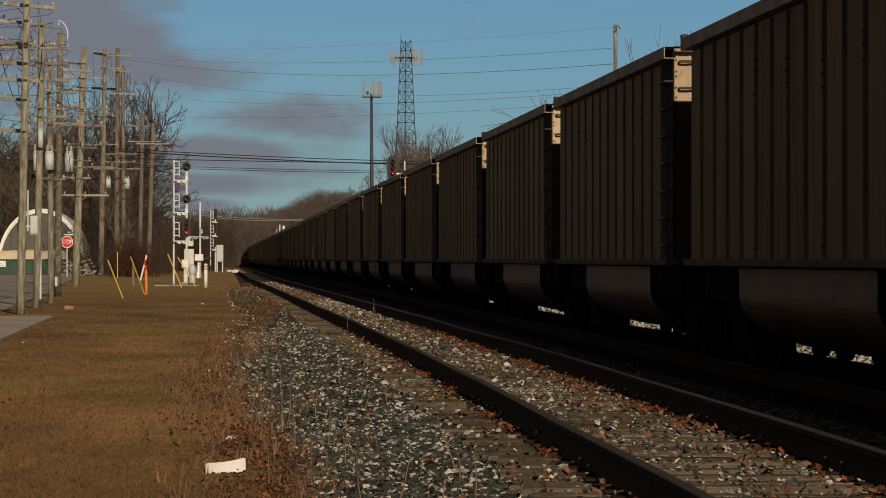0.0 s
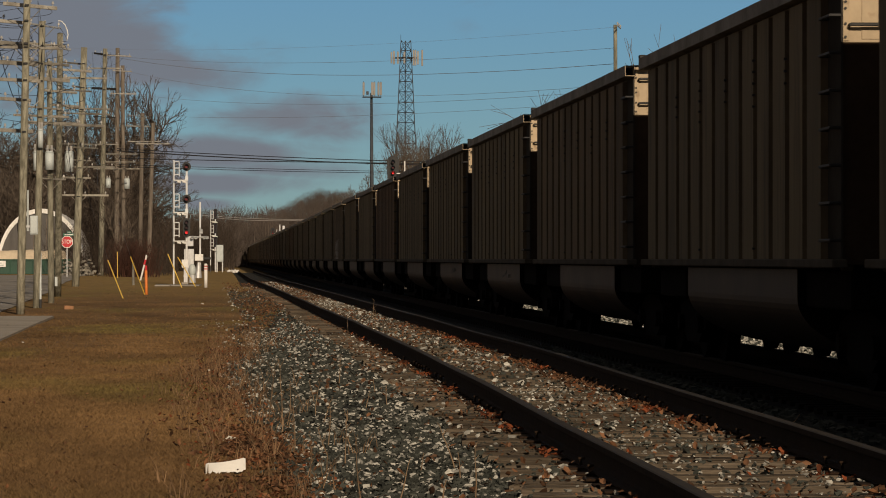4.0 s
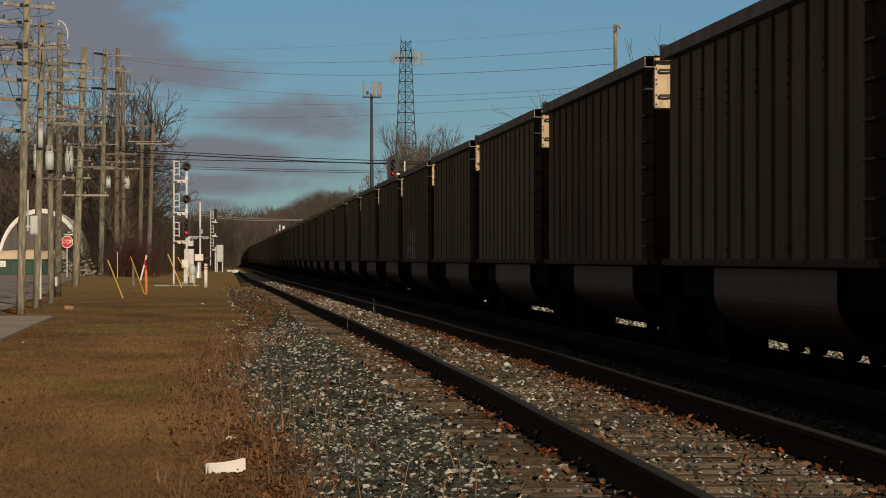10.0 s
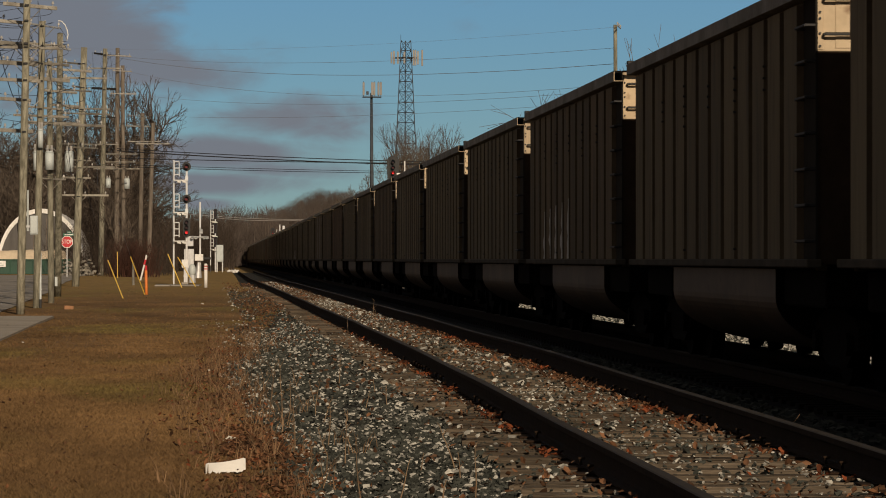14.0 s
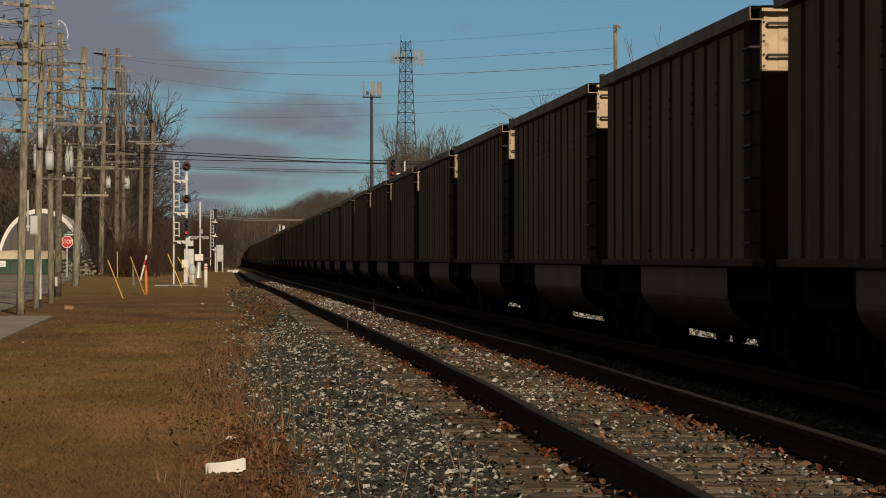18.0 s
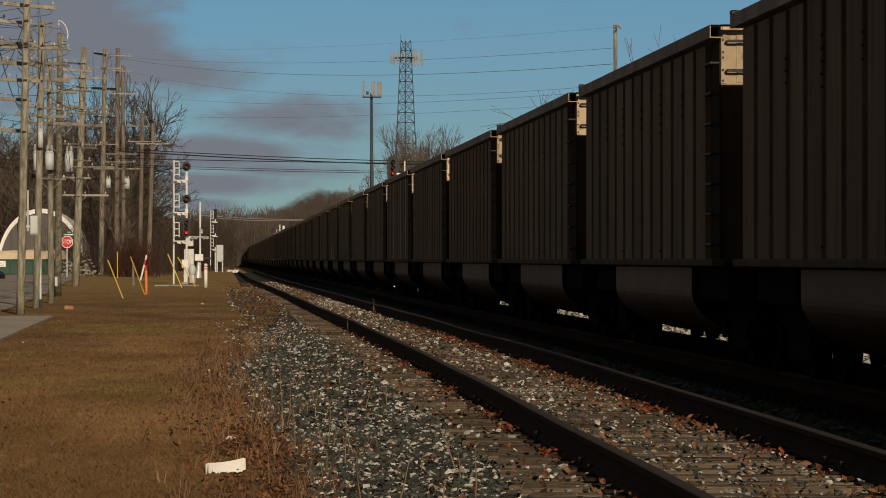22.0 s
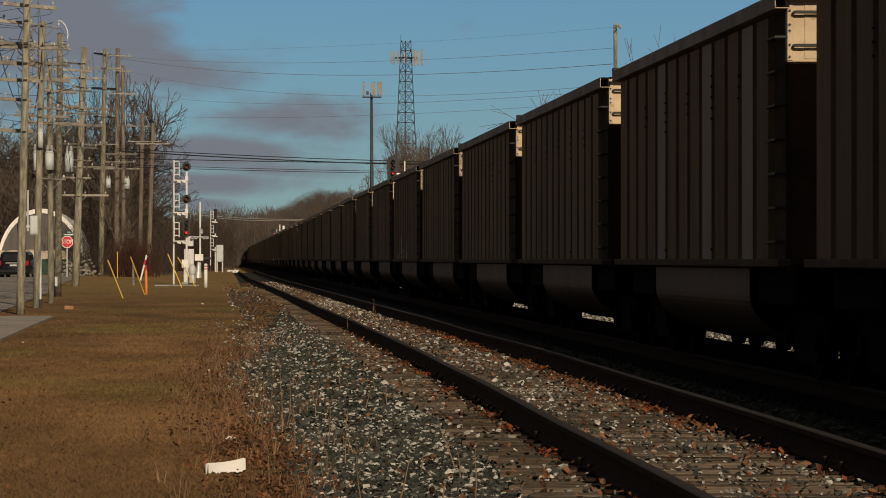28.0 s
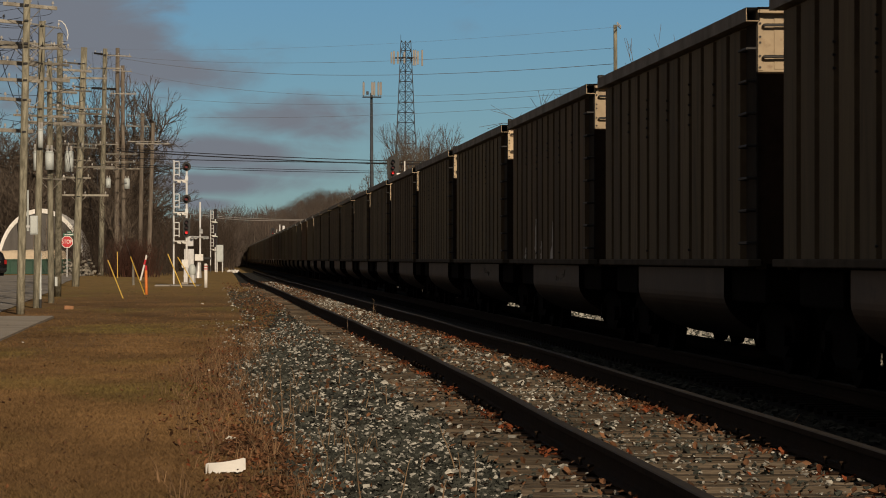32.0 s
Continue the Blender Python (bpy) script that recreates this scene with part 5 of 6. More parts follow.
part("body", bm, material("green_enamel", (0.012, 0.06, 0.035), (0.01, 0.042, 0.026), 0.8, 0.55), dump)
for i in range(9):
    part("rib", box(B(), -w + 0.2 + i * (2 * w - 0.4) / 8 - 0.05, -w + 0.2 + i * (2 * w - 0.4) / 8 + 0.05, -0.07, 0, 0.1, 1.130, 0.01), bpy.data.materials["green_enamel"], dump)
part("rim", box(B(), -w - 0.05, w + 0.05, -0.08, 0.03, 1.088, 1.214, 0.015), bpy.data.materials["green_enamel"], dump)
sgn = part("notice", box(B(), -1.95, -1.15, -0.1, -0.075, 0.628, 1.088, 0.005), M_WHITE, dump, "white notice board")
for i in range(2):
    part("bar", box(B(), -1.85, -1.3 - 0.15 * i, -0.108, -0.1005, 0.72 + 0.16 * i, 0.80 + 0.16 * i), M_GREYBOX, sgn)
M_TARP = material("cream_tarp", (0.62, 0.52, 0.38), (0.45, 0.37, 0.27), 0.7, 0.8, fine=0.15, bump=0.05, bump_scale=3)
bm = B()
nx, ny = 44, 7
grid = []
for j in range(ny):
    for i in range(nx):
        x = -w + 0.1 + (2 * w - 0.5) * i / (nx - 1)
        f = math.sin(math.pi * (j + 0.0) / (ny - 1)) ** 0.5
        z = 1.088 + f * (0.78 + 0.14 * noise.noise(Vector((x * 1.1, j * 0.3, 0))) + 0.06 * noise.noise(Vector((x * 4, j, 4)))) * (1 if 0 < i < nx - 1 else 0.3)
        grid.append(bm.verts.new((x, 0.1 + 2.0 * j / (ny - 1), z)))
for j in range(ny - 1):
    for i in range(nx - 1):
        bm.faces.new((grid[j * nx + i], grid[j * nx + i + 1], grid[(j + 1) * nx + i + 1], grid[(j + 1) * nx + i]))
tarp = tagged(part("tarpaulin", bm, M_TARP, None, "", True), "rumpled cream tarpaulin heaped over a green container", "tarpaulin")
tarp.matrix_basis = pose(-14.62, 262, -0.12)


# ---- signals
def head_round(parent, x, z, r, lit):
    h = part("signal_head", rod(B(), (x, -0.05, z), (x, 0.02, z), r, n=24), M_BLACK, parent, "round black signal target")
    part("hood", rod(B(), (x, -0.32, z + 0.02), (x, -0.05, z), r * 0.50, r * 0.55, 16, cap=False), M_BLACK, h)
    part("lens", rod(B(), (x, -0.075, z), (x, -0.055, z), r * 0.47, n=16), lit, h, "red lens")
    part("housing", rod(B(), (x, 0.02, z), (x, 0.35, z), r * 0.6, r * 0.45, 14), M_BLACK, h)
    return h


def signal_mast(base, height, heads, oblong, label, side=0.66, lit=True):
    """A ladder mast with heads on a second pipe beside it."""
    s = tagged(empty("railway_signal", pose(*base)), label, "railway signal")
    part("ladder_rail", rod(B(), (0, 0, -.2), (0, 0, height), 0.045, n=10), M_SILVER, s)
    part("mast", rod(B(), (side, 0.05, -.2), (side, 0.05, height - 0.15), 0.055, n=10), M_SILVER, s)
    for z in heads + oblong:
        top = z + 0.25
        bm = B()
        for zz in (top, top - 0.33, top - 0.66):
            rod(bm, (0.02, -0.18, zz), (0.28, -0.18, zz), 0.025, n=6)
            rod(bm, (0.02, 0.0, zz), (0.02, -0.18, zz), 0.02, n=6)
        for xx in (0.04, 0.28):
            rod(bm, (xx, -0.18, top - 0.75), (xx, -0.18, top), 0.025, n=6)
        part("cage", bm, M_SILVER, s, "white-painted safety cage")
        bm = B()
        box(bm, 0.0, side, -0.35, 0.1, top - 0.98, top - 0.93, 0.01)
        part("platform", bm, M_WHITE, s)
        for q in (0.18, 0.44):
            bm = B()
            rod(bm, (q, -0.36, top - 1.02), (q + 0.2, -0.36, top - 1.07), 0.05, n=8)
            part("step", bm, M_WHITE, s)
    for z in heads:
        head_round(s, side, z, 0.225, M_DIM_LENS)
        part("junction_box", box(B(), side - 0.08, side + 0.08, -0.05, 0.15, z - 0.75, z - 0.5, 0.01), M_SILVER, s)
    for z in oblong:
        bm = B()
        prof = [(side + 0.20 * math.cos(a), z + 0.28 + 0.20 * math.sin(a)) for a in np.linspace(0, math.pi, 9)] + \
               [(side + 0.17 * math.cos(a), z - 0.34 + 0.17 * math.sin(a)) for a in np.linspace(math.pi, 2 * math.pi, 9)]
        prism(bm, prof, -0.06, 0.02)
        h = part("signal_head", bm, M_BLACK, s, "tall black three-lamp signal head")
        for i, zz in enumerate((z + 0.26, z, z - 0.26)):
            part("hood", rod(B(), (side, -0.26, zz + .01), (side, -0.06, zz), 0.095, 0.1, 12, cap=False), M_BLACK, h)
            part("lens", rod(B(), (side, -0.08, zz), (side, -0.062, zz), 0.085, n=14), M_RED_LENS if i == 2 and lit else M_DARK_LENS, h, "glowing red lens" if i == 2 and lit else "dark lens")
    return s


SD = 182.0
signal_mast((-2.45, SD, -0.15), 6.19 + 0.15, [5.84 + 0.15, 4.18 + 0.15], [2.72 + 0.15], "white ladder-mast railway signal with three black heads showing red")
base_cab = tagged(empty("signal_case", pose(-1.87, 181, -0.15)), "cream relay case at the foot of a railway signal", "relay case")
part("case", box(B(), -0.16, 0.16, -0.12, 0.12, 0.8, 1.22, 0.015), M_WHITE, base_cab)
part("pedestal", rod(B(), (0, 0, -.1), (0, 0, 0.8), 0.06, n=10), M_SILVER, base_cab)
part("base_plate", box(B(), -0.16, 0.16, -0.16, 0.16, -0.05, 0.06, 0.01), M_CONCRETE, base_cab)
tank = tagged(empty("propane_tank", pose(-1.57, 190, -0.12)), "pale grey rounded tank beside the signal", "tank")
bm = B()
bmesh.ops.create_uvsphere(bm, u_segments=16, v_segments=10, radius=0.26, matrix=Matrix.Translation((0, 0, 0.62)) @ Matrix.Diagonal((0.8, 0.8, 1.3, 1)))
part("vessel", bm, M_GREYBOX, tank, "", True)
part("stand", rod(B(), (0, 0, -.05), (0, 0, 0.35), 0.2, 0.16, 10), M_GALV, tank)

house = tagged(empty("relay_cabinet", pose(-2.2, 240, -0.1)), "grey metal relay cabinet behind the crossing gate", "cabinet")
part("case", box(B(), -0.34, 0.34, 0, 0.6, 0.1, 1.88, 0.02), M_GALV, house)
for x in (-0.17, 0.17):
    part("door", box(B(), x - 0.15, x + 0.15, -0.022, -0.002, 0.2, 1.78, 0.006), M_GALV, house)
part("plinth", box(B(), -0.38, 0.38, -0.05, 0.65, -0.1, 0.1), M_CONCRETE, house)

# crossing gate and its gear beyond the signal
gate = tagged(empty("crossing_gate", pose(-1.43, 225, -0.1)), "silver level crossing mast with lamps and a gate mechanism", "crossing gate")
part("mast", rod(B(), (0.072, 0, -.05), (0.072, 0, 4.816), 0.06, n=10), M_SILVER, gate)
part("mechanism", box(B(), -0.27, 0.27, -0.35, 0.1, 1.078, 1.510, 0.03), M_WHITE, gate, "white gate mechanism box")
part("pedestal", rod(B(), (-0.05, 0, -.05), (0, 0, 1.078), 0.24, 0.1, 10), M_GALV, gate)
part("lamp_bar", rod(B(), (-0.42, -0.1, 2.588), (0.5, -0.1, 2.588), 0.05, n=8), M_GALV, gate)
for x in (-0.42, -0.2, 0.32, 0.52):
    l = part("crossing_lamp", rod(B(), (x, -0.18, 2.552), (x, -0.05, 2.552), 0.11, n=16), M_GALV, gate)
    part("hood", rod(B(), (x, -0.36, 2.552), (x, -0.18, 2.552), 0.08, 0.09, 12, cap=False), M_BLACK, l)
part("bell_box", box(B(), 0.02, 0.24, -0.15, 0.1, 2.804, 3.091, 0.02), M_GALV, gate)
part("counterweight", box(B(), 0.30, 0.75, -0.2, 0.0, 1.150, 1.330, 0.03), M_BLACK, gate)
part("side_case", box(B(), -0.75, -0.35, 0.0, 0.3, 2.013, 2.660, 0.02), M_GALV, gate)

signal_mast((-1.02, 330, -0.1), 5.63 + 0.1, [], [5.32 + 0.1, 4.00 + 0.1, 2.73 + 0.1], "distant white ladder-mast railway signal seen far down the line", side=0.44, lit=False)
cab = tagged(empty("relay_cabinet", pose(-0.16, 325, -0.1)), "white metal relay cabinet by the crossing", "cabinet")
part("case", box(B(), -0.32, 0.32, -0.3, 0.3, 0.95, 2.492, 0.03), M_GREYBOX, cab)
part("door", box(B(), -0.27, 0.27, -0.33, -0.302, 1.02, 2.388, 0.01), M_GREYBOX, cab)
for x in (-0.25, 0.25):
    for y in (-0.2, 0.2):
        part("leg", box(B(), x - 0.05, x + 0.05, y - 0.05, y + 0.05, -0.3, 0.95), M_GALV, cab)
rs = random.Random(3)
bag = tagged(part("rubble_bags", B(), M_WHITE), "white rubble lying by the crossing", "rubble", kind="stuff")
rows = [(0.92 + rs.uniform(-.6, .6), 320 + rs.uniform(-2, 2), -0.05 + rs.uniform(0, .1), rs.uniform(0, 6), 0, 0, .28, .3, .2) for _ in range(14)]
bag.data = scatter("rubble", SHAPES, rows, M_WHITE)

# signals beyond the train
def far_signal(x, y, z, label):
    s = tagged(empty("railway_signal", pose(x, y, -0.7)), label, "railway signal")
    h = z + 0.7
    part("mast", rod(B(), (0.1, 0.1, -.3), (0.1, 0.1, h + 0.3), 0.08, n=10), M_SILVER, s)
    bm = B()
    prof = [(0.36 * math.cos(a), h + 0.2 + 0.36 * math.sin(a)) for a in np.linspace(0, math.pi, 11)] + [(0.32 * math.cos(a), h - 0.75 + 0.1 * math.sin(a)) for a in np.linspace(math.pi, 2 * math.pi, 7)]
    prism(bm, prof, -0.08, 0.02)
    hd = part("signal_head", bm, M_BLACK, s, "tall black hooded signal head")
    for i, zz in enumerate((h + 0.2, h - 0.12, h - 0.44)):
        part("lens", rod(B(), (0, -0.12, zz), (0, -0.085, zz), 0.08, n=14), (M_DARK_LENS, M_DIM_LENS, M_RED_LENS)[min(i, 2)], hd, "glowing red lens" if i > 1 else "dark red lens")
        part("hood", rod(B(), (0, -0.35, zz), (0, -0.085, zz), 0.10, 0.11, 14, cap=False), M_BLACK, hd)
    part("bracket", box(B(), 0.2, 0.75, -0.1, 0.1, h - 0.55, h - 0.45, 0.01), M_WHITE, s)
    part("cage", rod(B(), (0.68, 0, h - 0.6), (0.68, 0, h + 0.25), 0.04, n=8), M_WHITE, s)
    return s


far_signal(9.93, 205, 6.54, "railway signal with a hooded black head glowing red beyond the train")
far_signal(9.28, 640, 6.21, "far small railway signal rising beyond the train")
fm = tagged(empty("railway_signal", pose(10.50, 640, -0.7)), "far white ladder mast beyond the train", "railway signal")
part("mast", rod(B(), (0, 0, -.3), (0, 0, 7.34 + .7), 0.12, n=8), M_SILVER, fm)
part("cage", box(B(), 0.5, 0.9, -.1, .1, 6.21 + .7, 7.13 + .7, 0.05), M_SILVER, fm)

rs = random.Random(12)
rows = []
for _ in range(150):
    f = abs(rs.gauss(0, 0.5))
    rows.append((rs.gauss(0, 0.62), rs.gauss(0, 0.4), max(0.05, rs.uniform(0, 1.15) * (1 - min(f, 0.8))), rs.uniform(0, 6), rs.uniform(-.5, .5), rs.uniform(-.5, .5), rs.uniform(.1, .34), .2, .16))
pile = tagged(new("rubble_pile", scatter("rubble_pile", SHAPES, rows, M_ARM)), "heap of pale broken rubble beside a container", "rubble", kind="stuff")
pile.matrix_basis = pose(-10.12, 256, -0.12)


# ---- towers beyond the train
def lattice_tower(x, y, z0, z1, w0, w1):
    t = tagged(empty("lattice_tower", pose(x, y, z0)), "grey steel lattice communications tower with pale panel antennas", "tower")
    h = z1 - z0
    n = 22
    corner = lambda i, k: Vector(((w0 + (w1 - w0) * k) * (-0.5, 0.5, 0.0)[i], (w0 + (w1 - w0) * k) * (-0.29, -0.29, 0.58)[i], h * k))
    for i in range(3):
        part("leg", rod(B(), corner(i, 0), corner(i, 1), 0.13, 0.08, 8), M_TOWER, t)
    for k in range(n):
        a, b = k / n, (k + 1) / n
        for i in range(3):
            j = (i + 1) % 3
            part("girt", rod(B(), corner(i, a), corner(j, a), 0.06, n=5), M_TOWER, t)
            part("bracing", rod(B(), corner(i, a), corner(j, b), 0.05, n=5), M_TOWER, t)
            part("bracing", rod(B(), corner(j, a), corner(i, b), 0.05, n=5), M_TOWER, t)
    zh = h - 3.6
    bm = B()
    for k in range(12):
        a, b = 2 * math.pi * k / 12, 2 * math.pi * (k + 1) / 12
        rod(bm, (2.6 * math.cos(a), 2.6 * math.sin(a), zh), (2.6 * math.cos(b), 2.6 * math.sin(b), zh), 0.06, n=5)
        rod(bm, (0.6 * math.cos(a), 0.6 * math.sin(a), zh), (2.6 * math.cos(a), 2.6 * math.sin(a), zh), 0.04, n=5)
    part("antenna_ring", bm, M_TOWER, t)
    for k, (ax, hh) in enumerate([(-3.0, 2.2), (-2.5, 2.6), (-1.7, 2.4), (-0.4, 2.3), (1.5, 3.0), (1.9, 3.0), (2.4, 2.6), (3.3, 3.1)]):
        p = part("panel_antenna", box(B(), ax - 0.18, ax + 0.18, -2.4 + 0.25 * abs(ax), -2.2 + 0.25 * abs(ax), zh - hh * 0.55, zh + hh * 0.5, 0.04), M_ANT, t)
        part("mount", rod(B(), (ax, -2.15 + 0.25 * abs(ax), zh - hh * 0.55), (ax, -2.15 + 0.25 * abs(ax), zh + hh * 0.55), 0.05, n=6), M_TOWER, p)
    part("top_rod", rod(B(), (-w1 / 2, 0, h), (-w1 / 2, 0, h + 1.2), 0.05, n=6), M_TOWER, t)
    return t


M_TOWER = material("tower_steel", (0.045, 0.055, 0.068), (0.03, 0.036, 0.045), 0.6, 0.6)
M_ANT = material("antenna_plastic", (0.30, 0.29, 0.27), (0.20, 0.19, 0.18), 0.6, 0.6)
lattice_tower(37.68, 724, -0.5, 45.94, 6.2, 2.0)
mono = tagged(empty("cell_monopole", pose(24.74, 584, -0.5)), "dark steel monopole mast with pale panel antennas", "tower")
mh = 27.92 + 0.5
part("mast", rod(B(), (0.1, 0, 0), (-0.02, 0, mh + 0.6), 0.42, 0.2, 14), M_TOWER, mono, "", True)
part("platform", box(B(), -1.5, 1.6, -0.9, 0.9, mh - 0.12, mh + 0.02, 0.02), M_TOWER, mono)
for x in (-1.35, 0.05, 0.42, 1.1, 1.5):
    a = part("panel_antenna", box(B(), x - 0.17, x + 0.17, -0.95, -0.8, mh + 0.2, mh + 2.35, 0.03), M_ANT, mono)
    part("mount", rod(B(), (x, -0.75, mh - .1), (x, -0.75, mh + 2.5), 0.05, n=6), M_TOWER, a)
for x in (-0.7, 0.2):
    part("radio_unit", box(B(), x - 0.2, x + 0.2, -0.6, -0.4, mh + 0.3, mh + 0.9, 0.03), M_TOWER, mono)
rp = utility_pole((17.92, 160, -0.75), (17.87, 160.00, 11.75), 0.11, 0.085, [(11.64, 17.82, 18.23, .06)], M_POLE, "tall wooden utility pole beyond the train", False)


# ---- bare trees and woods
def forked(rnd, height, r0, levels=8, first=0.28, angle=30, thin=0.012, wide=1.0):
    """A bare tree that forks again and again into a rounded crown. Returns trunk sticks, crown sticks."""
    out = []

    def limb(p, d, length, r, level):
        q, n = p.copy(), 2 if level > 1 else 3
        for i in range(n):
            d = (d + Vector((rnd.uniform(-.14, .14), rnd.uniform(-.14, .14), rnd.uniform(-.05, .09)))).normalized()
            e = q + d * (length / n)
            out.append((level, *q, *e, max(r * (1 - 0.22 * i / n), thin), max(r * (1 - 0.22 * (i + 1) / n), thin * 0.8)))
            q = e
            if level >= 2 and rnd.random() < 0.45:
                shoot(q, d, length * 0.6, r * 0.4, level + 2)
        if level < levels:
            for i in range(3 if rnd.random() < (0.55 if level < 3 else 0.22) else 2):
                shoot(q, d, length * rnd.uniform(.68, .92), r * rnd.uniform(.58, .76), level + 1)

    def shoot(q, d, length, r, level):
        if level > levels:
            return
        axis = d.cross(Vector((rnd.uniform(-1, 1), rnd.uniform(-1, 1), rnd.uniform(-1, 1)))).normalized()
        limb(q, (Matrix.Rotation(radians(rnd.gauss(angle, 9)), 3, axis) @ d + Vector((0, 0, 0.05))).normalized(), length, r, level)

    limb(Vector((0, 0, -0.3)), Vector((rnd.uniform(-.08, .08), 0, 1)).normalized(), height * first, r0, 0)
    a = np.array(out)
    k = height / max(a[:, 3].max(), a[:, 6].max())
    a[:, [3, 6]] = np.where(a[:, [3, 6]] > 0, a[:, [3, 6]] * k, a[:, [3, 6]])
    top = a[a[:, 0] >= levels - 2]
    for c in (1, 2):
        slant = top[:, c + 3].mean() / top[:, 6].mean()
        a[:, c] -= slant * np.maximum(a[:, 3], 0)
        a[:, c + 3] -= slant * np.maximum(a[:, 6], 0)
    a[:, [1, 2, 4, 5]] *= wide
    return a[a[:, 0] == 0][:, 1:], a[a[:, 0] > 0][:, 1:]


def bare_tree(x, y, z0, height, r0, seed, label, **kw):
    trunk, crown = forked(random.Random(seed), height, r0, **kw)
    t = tagged(empty("bare_tree", pose(x, y, z0)), label, "tree", "bare trees")
    part("trunk", sticks("trunk", trunk, M_BARK, 8), None, t)
    part("crown", sticks("crown", crown, M_BARK, 3), None, t, "bare leafless branches")
    return t


bare_tree(-10.3, 335, -0.1, 19.2, 0.5, 5, "large bare leafless tree behind the utility poles", thin=0.016, levels=9, first=0.24, wide=0.72)
bare_tree(-7.4, 250, -0.1, 6.6, 0.16, 27, "small gnarled pale tree by the road", levels=7, thin=0.011, first=0.16, angle=40, wide=0.8)
bare_tree(-9.32, 345, -0.1, 13.0, 0.34, 6, "bare leafless tree behind the utility poles", thin=0.02)
bare_tree(-12.25, 340, -0.1, 16.5, 0.36, 7, "bare leafless tree with dark twisted limbs", thin=0.02)
bare_tree(-15.11, 350, -0.1, 15.0, 0.34, 8, "bare leafless tree behind the utility poles", thin=0.022)
bare_tree(-18.69, 355, -0.1, 15.5, 0.34, 9, "bare leafless tree behind the hoop barn", thin=0.022)
bare_tree(-21.19, 350, -0.1, 16.0, 0.34, 10, "bare leafless tree behind the hoop barn", thin=0.022)
bare_tree(37.24, 680, -0.5, 28.5, 0.4, 11, "bare leafless tree at the foot of the towers", thin=0.018, levels=8, first=0.3, angle=25, wide=0.5)
bare_tree(31.46, 640, -0.5, 26.5, 0.4, 12, "bare leafless tree at the foot of the towers", thin=0.018, levels=8, first=0.3, angle=25, wide=0.5)
bare_tree(40.99, 670, -0.5, 27.5, 0.4, 13, "bare leafless tree at the foot of the towers", thin=0.018, levels=8, first=0.3, angle=25, wide=0.5)
bare_tree(45.20, 690, -0.5, 25, 0.4, 18, "bare leafless tree at the foot of the towers", thin=0.018, levels=8, first=0.3, angle=25, wide=0.5)
bare_tree(21.97, 560, -0.5, 13.5, 0.3, 14, "bare leafless tree beyond the train", thin=0.024, wide=0.6)
bare_tree(25.54, 580, -0.5, 14, 0.3, 17, "bare leafless tree beyond the train", thin=0.024, wide=0.6)
bare_tree(18.03, 140, -0.75, 11.2, 0.16, 15, "slender bare tree beyond the train", thin=0.009, levels=7, first=0.4, wide=0.3)
bare_tree(18.19, 190, -0.75, 10.9, 0.12, 19, "slender bare sapling beyond the train", thin=0.011, levels=6, first=0.5, wide=0.6)


def thicket(name, n, where, hmin, hmax, seed, mat, label, r=0.02, twigs=7):
    """Dense leafless undergrowth: stems with upright twigs."""
    rs, segs, tips = np.random.RandomState(seed), [], []
    for _ in range(n):
        x, y, z, scale = where(rs)
        h = rs.uniform(hmin, hmax) * scale
        p = np.array((x, y, z - 0.2))
        d = np.array((rs.uniform(-.22, .22), rs.uniform(-.22, .22), 1.0))
        nodes, steps = [p], 4
        for i in range(steps):
            d = d + (rs.uniform(-.16, .16), rs.uniform(-.16, .16), 0)
            q = nodes[-1] + d * h / steps
            segs.append((*nodes[-1], *q, r * (1 - .2 * i), r * (1 - .2 * (i + 1)) + .003))
            nodes.append(q)
        for _ in range(twigs):
            a = nodes[rs.randint(1, 5)]
            t = np.array((rs.uniform(-.7, .7), rs.uniform(-.7, .7), rs.uniform(.2, 1))) * h * rs.uniform(.12, .33)
            m = a + t
            segs.append((*a, *m, r * .5, r * .32))
            for _ in range(2):
                tips.append((*m, *(m + t * .6 + np.array((rs.uniform(-.2, .2), rs.uniform(-.2, .2), rs.uniform(0, .2))) * h * .3), r * .36))
    return tagged(new(name, sticks(name, segs, mat, 3, tips)), label, "brush", kind="stuff")


def left_wood(rs):
    y = rs.uniform(312, 400)
    x = rs.uniform(-0.085, 0.0008) * y
    if x > -0.014 * y:
        y = rs.uniform(350, 400)
    return x, y, -0.1, 1.0 if x < -0.020 * y else 0.55


def left_edge(rs):
    y = rs.uniform(255, 330)
    x = rs.uniform(-0.048, -0.0125) * y
    return x, y, -0.1, 1.0


def brush_by_line(rs):
    y = rs.uniform(420, 680)
    return rs.uniform(-0.03, 0.0036) * y, y, -0.1, 1.0


thicket("woodland_brush", 2600, left_wood, 4.0, 9.0, 31, M_TWIG, "brown leafless woodland edge behind the road", 0.028, 9)
thicket("woodland_brush", 1000, left_edge, 1.2, 3.6, 32, M_TWIG, "low greyish-brown leafless brush", 0.014, 11)
thicket("red_bush", 260, lambda rs: (-6.01 + rs.normal(0, 0.75), 240 + rs.uniform(-2, 2), -0.1, 1.0), 1.2, 2.3, 33, M_BRUSH, "dense reddish leafless bush", 0.016, 10)
thicket("woodland_brush", 900, brush_by_line, 2.6, 5.2, 34, M_TWIG, "brown leafless brush beside the line", 0.05, 8)


